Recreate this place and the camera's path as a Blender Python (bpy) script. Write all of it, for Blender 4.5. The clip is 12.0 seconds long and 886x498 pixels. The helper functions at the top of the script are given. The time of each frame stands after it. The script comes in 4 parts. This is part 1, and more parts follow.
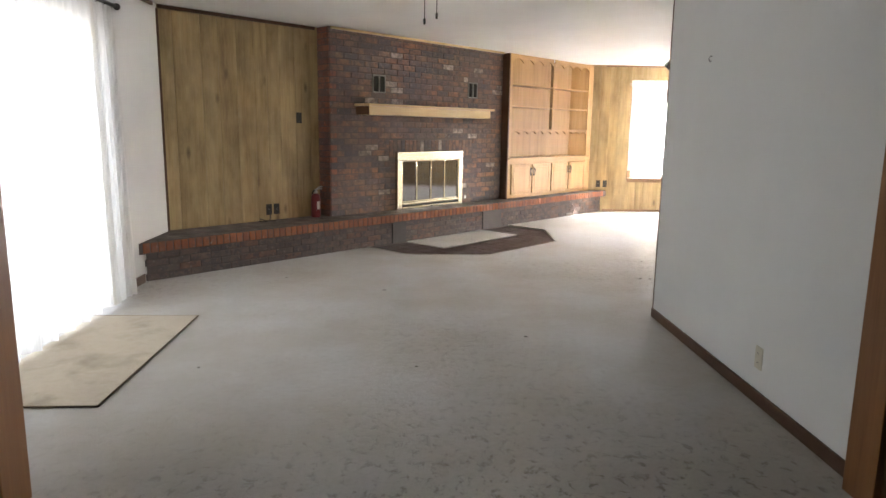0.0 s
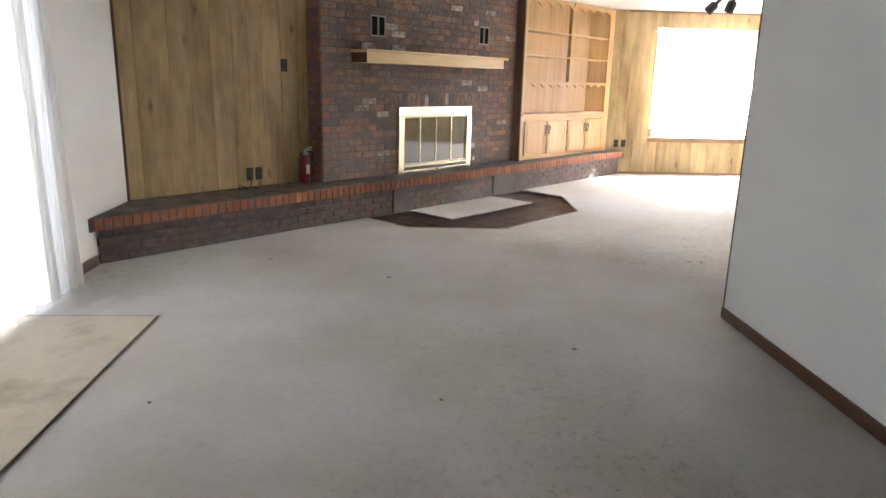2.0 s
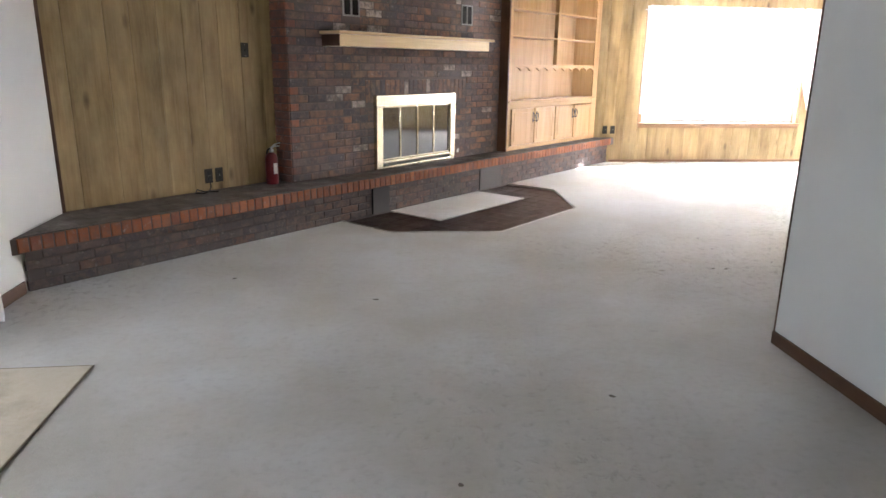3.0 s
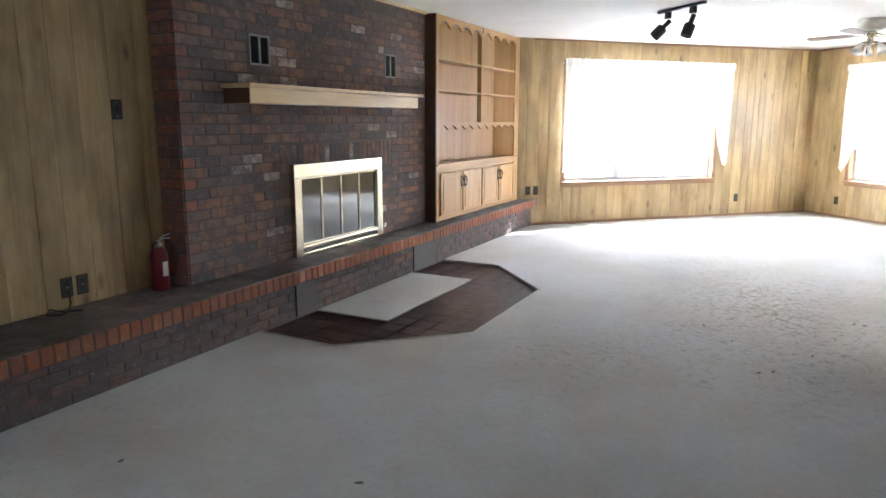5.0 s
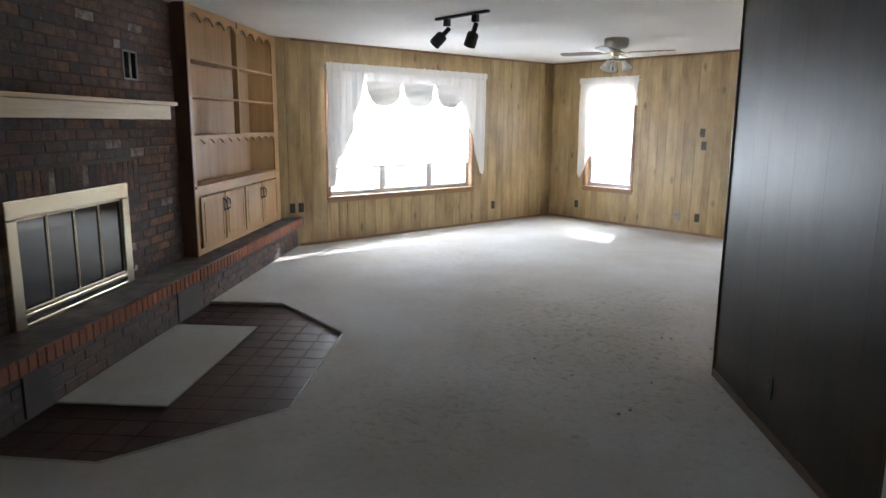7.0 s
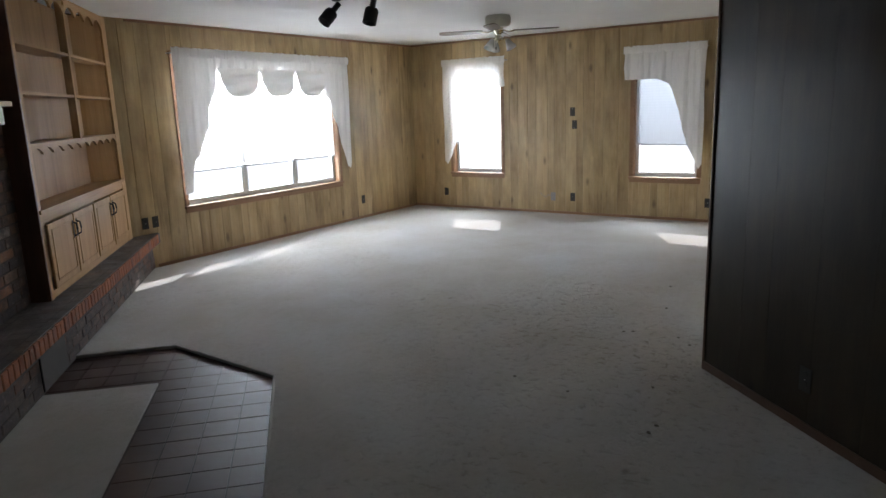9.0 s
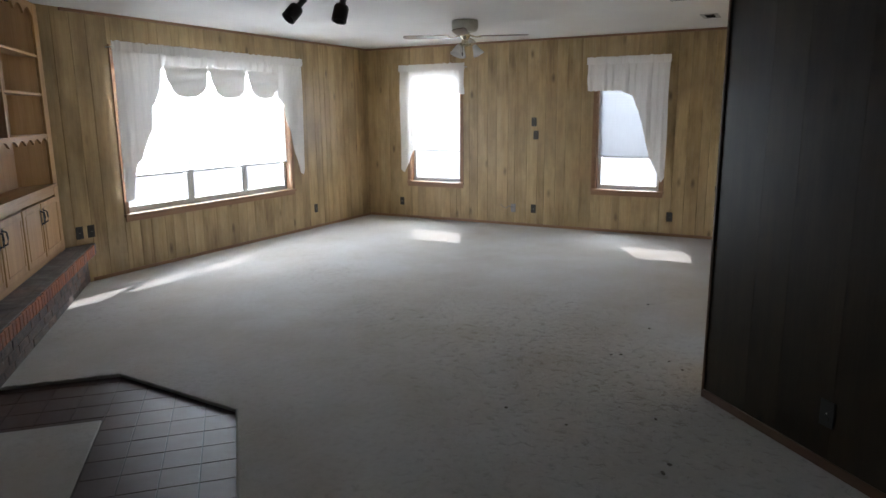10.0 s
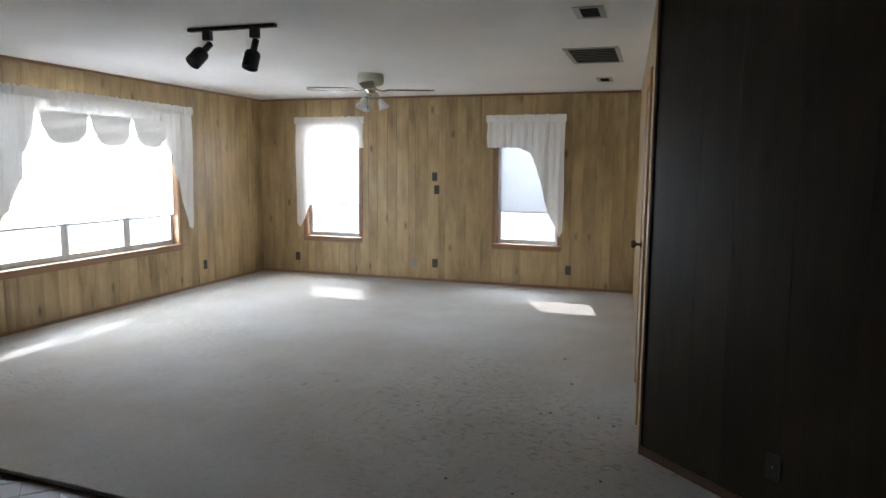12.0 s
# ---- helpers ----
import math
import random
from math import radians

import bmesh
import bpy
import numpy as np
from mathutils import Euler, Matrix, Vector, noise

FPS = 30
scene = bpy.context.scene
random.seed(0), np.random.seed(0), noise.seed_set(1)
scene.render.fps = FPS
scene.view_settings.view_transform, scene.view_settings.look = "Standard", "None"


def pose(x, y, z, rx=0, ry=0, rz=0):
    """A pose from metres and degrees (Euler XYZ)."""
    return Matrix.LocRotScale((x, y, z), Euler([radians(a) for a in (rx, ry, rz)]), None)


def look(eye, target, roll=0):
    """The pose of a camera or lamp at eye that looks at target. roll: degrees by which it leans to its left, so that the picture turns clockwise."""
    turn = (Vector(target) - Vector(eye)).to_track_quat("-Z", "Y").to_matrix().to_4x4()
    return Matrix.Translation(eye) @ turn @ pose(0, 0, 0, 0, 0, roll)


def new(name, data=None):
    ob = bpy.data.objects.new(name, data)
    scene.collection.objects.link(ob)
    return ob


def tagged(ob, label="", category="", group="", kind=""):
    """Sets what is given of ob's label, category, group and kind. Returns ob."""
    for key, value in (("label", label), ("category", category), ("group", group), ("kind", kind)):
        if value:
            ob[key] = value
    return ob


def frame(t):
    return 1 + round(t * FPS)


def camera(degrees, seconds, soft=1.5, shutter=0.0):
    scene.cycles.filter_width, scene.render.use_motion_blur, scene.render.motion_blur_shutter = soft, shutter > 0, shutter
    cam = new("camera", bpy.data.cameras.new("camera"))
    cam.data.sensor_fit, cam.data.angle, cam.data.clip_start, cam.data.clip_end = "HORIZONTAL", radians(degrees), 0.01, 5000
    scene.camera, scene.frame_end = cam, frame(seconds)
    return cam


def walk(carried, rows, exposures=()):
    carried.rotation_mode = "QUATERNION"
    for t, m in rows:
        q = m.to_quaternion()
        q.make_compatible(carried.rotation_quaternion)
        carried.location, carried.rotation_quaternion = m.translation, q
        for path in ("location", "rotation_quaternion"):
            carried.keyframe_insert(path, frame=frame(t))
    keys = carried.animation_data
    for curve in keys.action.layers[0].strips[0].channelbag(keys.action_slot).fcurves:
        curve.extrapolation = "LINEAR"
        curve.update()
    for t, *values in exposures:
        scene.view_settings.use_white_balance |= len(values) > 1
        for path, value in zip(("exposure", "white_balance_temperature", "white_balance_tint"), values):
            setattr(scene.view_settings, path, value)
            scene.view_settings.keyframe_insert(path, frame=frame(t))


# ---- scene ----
cam = camera(66.7, 12.0)
PATH = [
    (0, (-0.306, 0.01, 1.356), (-0.216, 1.977, 1.005), 0.8),
    (0.5, (-0.343, 0.195, 1.358), (-0.238, 2.153, 0.966), 1.0),
    (1, (-0.387, 0.456, 1.356), (-0.256, 2.41, 0.947), 0.2),
    (1.5, (-0.412, 0.732, 1.345), (-0.311, 2.682, 0.91), -0.8),
    (2, (-0.461, 1.046, 1.351), (-0.337, 2.982, 0.866), 1.4),
    (2.5, (-0.529, 1.412, 1.351), (-0.375, 3.328, 0.799), 0.8),
    (4.3, (-0.755, 2.699, 1.421), (-0.323, 4.614, 1.039), -0.7),
    (4.5, (-0.826, 2.846, 1.408), (-0.378, 4.759, 1.034), -2.3),
    (5, (-0.97, 3.199, 1.397), (-0.371, 5.07, 1.021), 0.1),
    (5.5, (-1.066, 3.417, 1.481), (-0.128, 5.141, 1.094), -0.4),
    (6, (-1.065, 3.7, 1.467), (-0.108, 5.414, 1.085), -1.6),
    (6.5, (-1.021, 3.942, 1.477), (0.029, 5.602, 1.101), 0.1),
    (6.7, (-1.037, 4.04, 1.49), (0.121, 5.629, 1.123), 1.1),
    (7, (-1.058, 4.192, 1.497), (0.234, 5.673, 1.128), 0.5),
    (7.2, (-1.069, 4.269, 1.491), (0.307, 5.678, 1.145), -0.4),
    (8.8, (-1.07, 5.165, 1.519), (0.499, 6.336, 1.109), -2.0),
    (9, (-1.096, 5.272, 1.519), (0.539, 6.346, 1.105), -2.0),
    (9.5, (-1.032, 5.491, 1.502), (0.635, 6.515, 1.084), -1.3),
    (10, (-0.935, 5.671, 1.519), (0.797, 6.59, 1.122), -0.5),
    (10.5, (-0.912, 5.821, 1.544), (0.938, 6.501, 1.205), 1.2),
    (11, (-0.932, 5.933, 1.563), (0.982, 6.457, 1.316), 0.5),
    (11.5, (-0.93, 5.99, 1.554), (0.992, 6.491, 1.322), 0.1),
    (12, (-0.867, 6.0, 1.51), (1.024, 6.603, 1.27), 0.5),
]
EXPOSURES = [(0, 2.9, 7150, 17), (2.5, 2.95, 6750, 17), (4.5, 2.58, 6080, 14), (5.5, 2.05, 6050, 11), (6.5, 1.25, 6080, 11), (7.2, 0.78, 6200, 12), (9.0, 0.3, 6180, 12), (10.0, 0.3, 6180, 12), (11.0, 0.48, 6180, 11), (12.0, 0.52, 6180, 11)]
walk(cam, [(t, look(eye, target, roll)) for t, eye, target, roll in PATH], EXPOSURES)

# ---- world, sun, sky light in the openings ----
NORTH, EAST, WEST, CEIL = 11.45, 7.60, -2.65, 2.44
PANEL, BRICK, CAB, HEARTH = 6.50, 6.28, 6.16, 6.03
PART_W, EXT_Y = 2.32, 5.98
world = bpy.data.worlds.new("world")
scene.world = world
world.use_nodes = True
wn = world.node_tree.nodes
sky = wn.new("ShaderNodeTexSky")
sky.sky_type, sky.sun_disc = "NISHITA", False
SUN_WAY = Vector((-1.25, -0.63, -0.78)).normalized()
sky.sun_elevation = math.asin(-SUN_WAY.z)
sky.sun_rotation = math.atan2(-SUN_WAY.x, -SUN_WAY.y)
wn["Background"].inputs["Strength"].default_value = 0.15
world.node_tree.links.new(sky.outputs[0], wn["Background"].inputs["Color"])

sun = new("sun", bpy.data.lights.new("sun", "SUN"))
sun.data.energy, sun.data.angle, sun.data.color = 5.0, radians(0.5), (1.0, 0.97, 0.93)
sun.matrix_world = look((20, 20, 15), Vector((20, 20, 15)) + SUN_WAY)


def sky_lamp(name, m, w, h, power):
    ob = new(name, bpy.data.lights.new(name, "AREA"))
    ob.data.shape, ob.data.size, ob.data.size_y, ob.data.energy = "RECTANGLE", w, h, power
    ob.data.color = (0.86, 0.94, 1.0)
    ob.matrix_world = m


sky_lamp("sky_north", look((4.6, NORTH + 0.7, 1.5), (4.6, NORTH - 3.0, 0.6)), 2.5, 1.9, 290)
sky_lamp("sky_east", look((EAST + 0.8, 10.3, 1.75), (EAST - 2.6, 10.3, 0.2)), 0.95, 1.8, 180)
sky_lamp("sky_east", look((EAST + 0.8, 7.6, 1.75), (EAST - 2.6, 7.6, 0.2)), 0.95, 1.8, 180)
sky_lamp("sky_west", look((WEST - 0.6, 4.0, 1.1), (3, 4.0, 0.9)), 2.3, 1.85, 10)


# ---- materials ----
def material(name, rough=0.6, metal=0.0, spec=0.5):
    m = bpy.data.materials.new(name)
    m.use_nodes = True
    nt = m.node_tree
    b = nt.nodes["Principled BSDF"]
    b.inputs["Roughness"].default_value, b.inputs["Metallic"].default_value = rough, metal
    b.inputs["Specular IOR Level"].default_value = spec
    return m, nt, b


def node(nt, kind, **values):
    n = nt.nodes.new(kind)
    for k, v in values.items():
        n.inputs[k.replace("_", " ")].default_value = v
    return n


def ramp(nt, source, stops, hard=False):
    r = nt.nodes.new("ShaderNodeValToRGB")
    r.color_ramp.interpolation = "CONSTANT" if hard else "LINEAR"
    e = r.color_ramp.elements
    while len(e) < len(stops):
        e.new(0.5)
    for i, (p, c) in enumerate(stops):
        e[i].position, e[i].color = p, (*c, 1)
    nt.links.new(source, r.inputs[0])
    return r.outputs[0]


def mixed(nt, fac, a, b, mode="MIX"):
    n = nt.nodes.new("ShaderNodeMix")
    n.data_type, n.blend_type = "RGBA", mode
    for sock, v in ((n.inputs[0], fac), (n.inputs[6], a), (n.inputs[7], b)):
        if isinstance(v, bpy.types.NodeSocket):
            nt.links.new(v, sock)
        else:
            sock.default_value = v if isinstance(v, float) else (*v, 1)
    return n.outputs[2]


def coords(nt, scale=(1, 1, 1), shift=None):
    tc = nt.nodes.new("ShaderNodeTexCoord")
    mp = nt.nodes.new("ShaderNodeMapping")
    mp.inputs["Scale"].default_value = scale
    nt.links.new(tc.outputs["Object"], mp.inputs["Vector"])
    if shift is not None:
        v = nt.nodes.new("ShaderNodeVectorMath")
        v.operation = "MULTIPLY"
        v.inputs[1].default_value = (37.0, 11.0, 53.0)
        nt.links.new(shift, v.inputs[0])
        nt.links.new(v.outputs[0], mp.inputs["Location"])
    return mp.outputs[0]


def noisy(nt, vec, scale, detail=4, rough=0.6):
    n = node(nt, "ShaderNodeTexNoise", Scale=scale, Detail=detail, Roughness=rough)
    nt.links.new(vec, n.inputs["Vector"])
    return n.outputs["Fac"]


def bump(nt, b, height, strength=0.3, distance=0.005):
    n = node(nt, "ShaderNodeBump", Strength=strength, Distance=distance)
    nt.links.new(height, n.inputs["Height"])
    nt.links.new(n.outputs[0], b.inputs["Normal"])


def paint(name, colour, rough=0.55, wear=0.08, texture=0.1, scale=120):
    m, nt, b = material(name, rough)
    v = coords(nt)
    dark = tuple(c * (1 - wear * 2) for c in colour)
    nt.links.new(ramp(nt, noisy(nt, v, 1.3, 5), [(0.3, dark), (0.65, colour)]), b.inputs["Base Color"])
    bump(nt, b, noisy(nt, v, scale, 3), texture, 0.003)
    return m


def plain(name, colour, rough=0.5, metal=0.0):
    m, nt, b = material(name, rough, metal)
    v = coords(nt)
    nt.links.new(ramp(nt, noisy(nt, v, 14, 4), [(0.3, tuple(c * 0.8 for c in colour)), (0.7, colour)]), b.inputs["Base Color"])
    nt.links.new(ramp(nt, noisy(nt, v, 30, 3), [(0.2, (rough * 0.8,) * 3), (0.8, (min(1, rough * 1.2),) * 3)]), b.inputs["Roughness"])
    return m


def wood(name, dark, mid, light, rough=0.45, along=2, knots=True, vary=0.35, gloss=0.5):
    m, nt, b = material(name, rough, 0, gloss)
    rnd = nt.nodes.new("ShaderNodeObjectInfo").outputs["Random"]
    sc = [11.0, 11.0, 11.0]
    sc[along] = 0.8
    v = coords(nt, tuple(sc), rnd)
    grain = noisy(nt, v, 1.0, 7, 0.65)
    sc2 = [90.0] * 3
    sc2[along] = 3.0
    fine = noisy(nt, coords(nt, tuple(sc2), rnd), 1.0, 3)
    c = ramp(nt, grain, [(0.26, dark), (0.46, mid), (0.72, light)])
    c = mixed(nt, 0.22, c, ramp(nt, fine, [(0.3, dark), (0.7, light)]), "MIX")
    tint = ramp(nt, rnd, [(0.0, (1 - vary,) * 3), (1.0, (1 + vary * 0.35,) * 3)])
    c = mixed(nt, 1.0, c, tint, "MULTIPLY")
    if knots:
        bs = [3.2] * 3
        bs[along] = 1.3
        c = mixed(nt, 1.0, c, ramp(nt, noisy(nt, coords(nt, tuple(bs), rnd), 1.0, 5, 0.65), [(0.3, (0.60, 0.58, 0.53)), (0.6, (1.1, 1.1, 1.1))]), "MULTIPLY")
    if knots:
        ks = [4.5] * 3
        ks[along] = 1.9
        vo = node(nt, "ShaderNodeTexVoronoi", Scale=1.0, Randomness=1.0)
        nt.links.new(coords(nt, tuple(ks), rnd), vo.inputs["Vector"])
        k = ramp(nt, vo.outputs["Distance"], [(0.03, (0.85,) * 3), (0.145, (0, 0, 0))])
        c = mixed(nt, k, c, tuple(d * 0.42 for d in dark))
    nt.links.new(c, b.inputs["Base Color"])
    bump(nt, b, fine, 0.18, 0.002)
    return m


def brick_mat(name, stops, island=False, soot=0.85, rough=0.85):
    m, nt, b = material(name, rough, 0, 0.3)
    if island:
        rnd = nt.nodes.new("ShaderNodeNewGeometry").outputs["Random Per Island"]
    else:
        rnd = nt.nodes.new("ShaderNodeObjectInfo").outputs["Random"]
    c = ramp(nt, rnd, stops, True)
    v = coords(nt, (1, 1, 1), rnd)
    # kiln-burnt patches on each brick
    blot = noisy(nt, v, 9, 6, 0.75)
    c = mixed(nt, ramp(nt, blot, [(0.42, (0, 0, 0)), (0.6, (soot,) * 3)]), c, (0.095, 0.085, 0.085))
    c = mixed(nt, ramp(nt, noisy(nt, v, 17, 5, 0.7), [(0.5, (0, 0, 0)), (0.68, (0.5,) * 3)]), c, (0.26, 0.17, 0.13))
    # smears of mortar wash that run over joints
    place = nt.nodes.new("ShaderNodeNewGeometry").outputs["Position"]
    c = mixed(nt, ramp(nt, noisy(nt, place, 4.5, 7, 0.75), [(0.46, (0, 0, 0)), (0.66, (0.5,) * 3)]), c, (0.12, 0.105, 0.10))
    c = mixed(nt, ramp(nt, noisy(nt, v, 26, 4), [(0.61, (0, 0, 0)), (0.74, (0.5,) * 3)]), c, (0.40, 0.35, 0.32))
    nt.links.new(c, b.inputs["Base Color"])
    bump(nt, b, noisy(nt, v, 55, 5, 0.7), 0.7, 0.008)
    return m


FACE = [(0.0, (0.19, 0.135, 0.125)), (0.18, (0.27, 0.15, 0.105)), (0.34, (0.12, 0.105, 0.105)), (0.48, (0.32, 0.165, 0.11)), (0.62, (0.20, 0.125, 0.105)), (0.76, (0.26, 0.16, 0.12)), (0.95, (0.50, 0.41, 0.36))]
ROW = [(0.0, (0.40, 0.135, 0.06)), (0.3, (0.36, 0.125, 0.06)), (0.6, (0.44, 0.155, 0.075)), (0.85, (0.32, 0.12, 0.07))]
LOW = [(0.0, (0.15, 0.12, 0.11)), (0.3, (0.18, 0.125, 0.11)), (0.55, (0.13, 0.105, 0.10)), (0.78, (0.22, 0.125, 0.095))]
M_brick, M_brick_far = brick_mat("mottled_brick", FACE), brick_mat("mottled_brick_rest", FACE, True)
M_row, M_low = brick_mat("orange_brick", ROW, False, 0.25), brick_mat("grey_brick", LOW)
QUOIN = [(0.0, (0.33, 0.125, 0.075)), (0.3, (0.27, 0.115, 0.08)), (0.6, (0.38, 0.15, 0.09)), (0.85, (0.24, 0.12, 0.095))]
M_quoin = brick_mat("red_quoin_brick", QUOIN, True, 0.6)
M_mortar = paint("mortar", (0.15, 0.12, 0.108), 0.95, 0.2, 0.5, 200)


def hearth_mat():
    m, nt, b = material("sooty_hearth", 0.55, 0, 0.5)
    v = coords(nt)
    c = ramp(nt, noisy(nt, v, 2.2, 6, 0.7), [(0.3, (0.075, 0.062, 0.056)), (0.5, (0.115, 0.098, 0.09)), (0.7, (0.17, 0.115, 0.09))])
    # courses set flat, and pale smears of old mortar
    br = node(nt, "ShaderNodeTexBrick", Scale=1.0, Mortar_Size=0.006, Brick_Width=0.1, Row_Height=0.205)
    br.inputs["Color1"].default_value, br.inputs["Color2"].default_value, br.inputs["Mortar"].default_value = (1.15, 1.05, 1.0, 1), (0.8, 0.8, 0.8, 1), (0.55, 0.55, 0.55, 1)
    nt.links.new(v, br.inputs["Vector"])
    c = mixed(nt, 0.8, c, br.outputs["Color"], "MULTIPLY")
    c = mixed(nt, ramp(nt, noisy(nt, coords(nt, (1.0, 3.0, 1.0)), 7, 6, 0.75), [(0.58, (0, 0, 0)), (0.72, (0.6,) * 3)]), c, (0.30, 0.27, 0.25))
    nt.links.new(c, b.inputs["Base Color"])
    nt.links.new(ramp(nt, noisy(nt, v, 6, 5), [(0.3, (0.42,) * 3), (0.7, (0.8,) * 3)]), b.inputs["Roughness"])
    bump(nt, b, noisy(nt, v, 28, 6, 0.7), 0.6, 0.01)
    return m


M_hearth = hearth_mat()
M_slab = paint("grey_slab", (0.135, 0.12, 0.115), 0.8, 0.2, 0.3, 60)
M_white = paint("white_wall_paint", (0.76, 0.76, 0.74), 0.6, 0.03, 0.12, 150)
M_ceil = paint("ceiling_paint", (0.84, 0.83, 0.81), 0.9, 0.03, 0.5, 90)
M_panel = wood("knotty_panelling", (0.24, 0.145, 0.062), (0.44, 0.305, 0.14), (0.54, 0.41, 0.225), 0.42, 2, True, 0.12)
# brown panelling, its colour deepened because little light reaches this face
M_panel_shaded = wood("shaded_brown_panelling", (0.017, 0.011, 0.006), (0.029, 0.019, 0.010), (0.040, 0.026, 0.014), 0.38, 2, True, 0.06, 0.25)
M_groove = plain("groove_backing", (0.12, 0.08, 0.04), 0.8)
M_cab = wood("golden_cabinet_wood", (0.33, 0.178, 0.068), (0.475, 0.28, 0.12), (0.58, 0.36, 0.17), 0.5, 2, False, 0.12, 0.25)
M_cab_h = wood("golden_wood_across", (0.33, 0.178, 0.068), (0.475, 0.28, 0.12), (0.58, 0.36, 0.17), 0.5, 0, False, 0.12, 0.25)
M_side = wood("brown_side_wood", (0.075, 0.034, 0.015), (0.12, 0.053, 0.024), (0.15, 0.068, 0.03), 0.4, 2, False, 0.1)
M_mantel = wood("pale_mantel_wood", (0.50, 0.33, 0.15), (0.64, 0.45, 0.23), (0.72, 0.54, 0.30), 0.35, 0, False, 0.05)
M_trim = wood("brown_trim", (0.06, 0.028, 0.015), (0.10, 0.048, 0.024), (0.13, 0.062, 0.032), 0.4, 0, False, 0.2)
M_sill = wood("sill_wood", (0.20, 0.10, 0.05), (0.28, 0.15, 0.075), (0.34, 0.19, 0.10), 0.4, 0, False, 0.1)
M_jamb = wood("jamb_wood", (0.20, 0.08, 0.025), (0.31, 0.13, 0.045), (0.37, 0.17, 0.06), 0.35, 2, False, 0.1)
M_brass = material("polished_brass", 0.26, 1.0)[0]
M_brass.node_tree.nodes["Principled BSDF"].inputs["Base Color"].default_value = (0.62, 0.57, 0.45, 1)
M_dark = plain("dark_bronze", (0.035, 0.028, 0.022), 0.45)
M_black = plain("black_metal", (0.018, 0.016, 0.015), 0.5)
# soot of the firebox, and the dark inside of vents and grilles
M_soot_shade = plain("soot_and_shade_black", (0.014, 0.013, 0.012), 0.95)
M_soot_shade.node_tree.nodes["Principled BSDF"].inputs["Specular IOR Level"].default_value = 0.1
M_fglass = material("smoked_glass", 0.06, 0.0, 1.0)[0]
M_fglass.node_tree.nodes["Principled BSDF"].inputs["Base Color"].default_value = (0.03, 0.035, 0.042, 1)
M_fglass.node_tree.nodes["Principled BSDF"].inputs["IOR"].default_value = 1.6
M_grey = plain("galvanised_grey", (0.30, 0.29, 0.28), 0.5, 0.4)
M_vent = plain("white_enamel", (0.45, 0.44, 0.42), 0.45)
# white slats greyed to hold the shade between them
M_slat = plain("shaded_slat_grey", (0.20, 0.195, 0.185), 0.6)
M_vinyl = plain("white_vinyl", (0.78, 0.79, 0.80), 0.4)
M_ivory = plain("ivory_plastic", (0.66, 0.62, 0.50), 0.4)
M_red = plain("red_enamel", (0.17, 0.010, 0.014), 0.35)
M_tag = plain("white_label", (0.75, 0.74, 0.7), 0.6)
M_chrome = plain("steel", (0.6, 0.6, 0.58), 0.3, 1.0)
M_fan = plain("fan_cream", (0.62, 0.60, 0.52), 0.4)
M_blade = wood("fan_blade_wood", (0.07, 0.045, 0.03), (0.12, 0.08, 0.05), (0.16, 0.11, 0.07), 0.4, 0, False, 0.1)
M_frost = plain("frosted_shade", (0.82, 0.82, 0.80), 0.25)
M_door = paint("white_door_paint", (0.74, 0.73, 0.70), 0.22, 0.04, 0.05)
M_ground = paint("pale_concrete", (0.80, 0.79, 0.76), 0.95, 0.04, 0.2, 8)
M_grout = paint("grout", (0.04, 0.026, 0.022), 0.9, 0.2)


def tile_mat():
    m, nt, b = material("red_brown_tile", 0.45, 0.0, 0.35)
    rnd = nt.nodes.new("ShaderNodeObjectInfo").outputs["Random"]
    v = coords(nt, (1, 1, 1), rnd)
    c = ramp(nt, rnd, [(0, (0.048, 0.022, 0.017)), (1, (0.064, 0.030, 0.023))])
    c = mixed(nt, ramp(nt, noisy(nt, v, 18, 5), [(0.35, (0, 0, 0)), (0.75, (0.3,) * 3)]), c, (0.07, 0.033, 0.026))
    nt.links.new(c, b.inputs["Base Color"])
    nt.links.new(ramp(nt, noisy(nt, v, 9, 4), [(0.3, (0.40,) * 3), (0.7, (0.52,) * 3)]), b.inputs["Roughness"])
    bump(nt, b, noisy(nt, v, 25, 3), 0.15, 0.003)
    return m


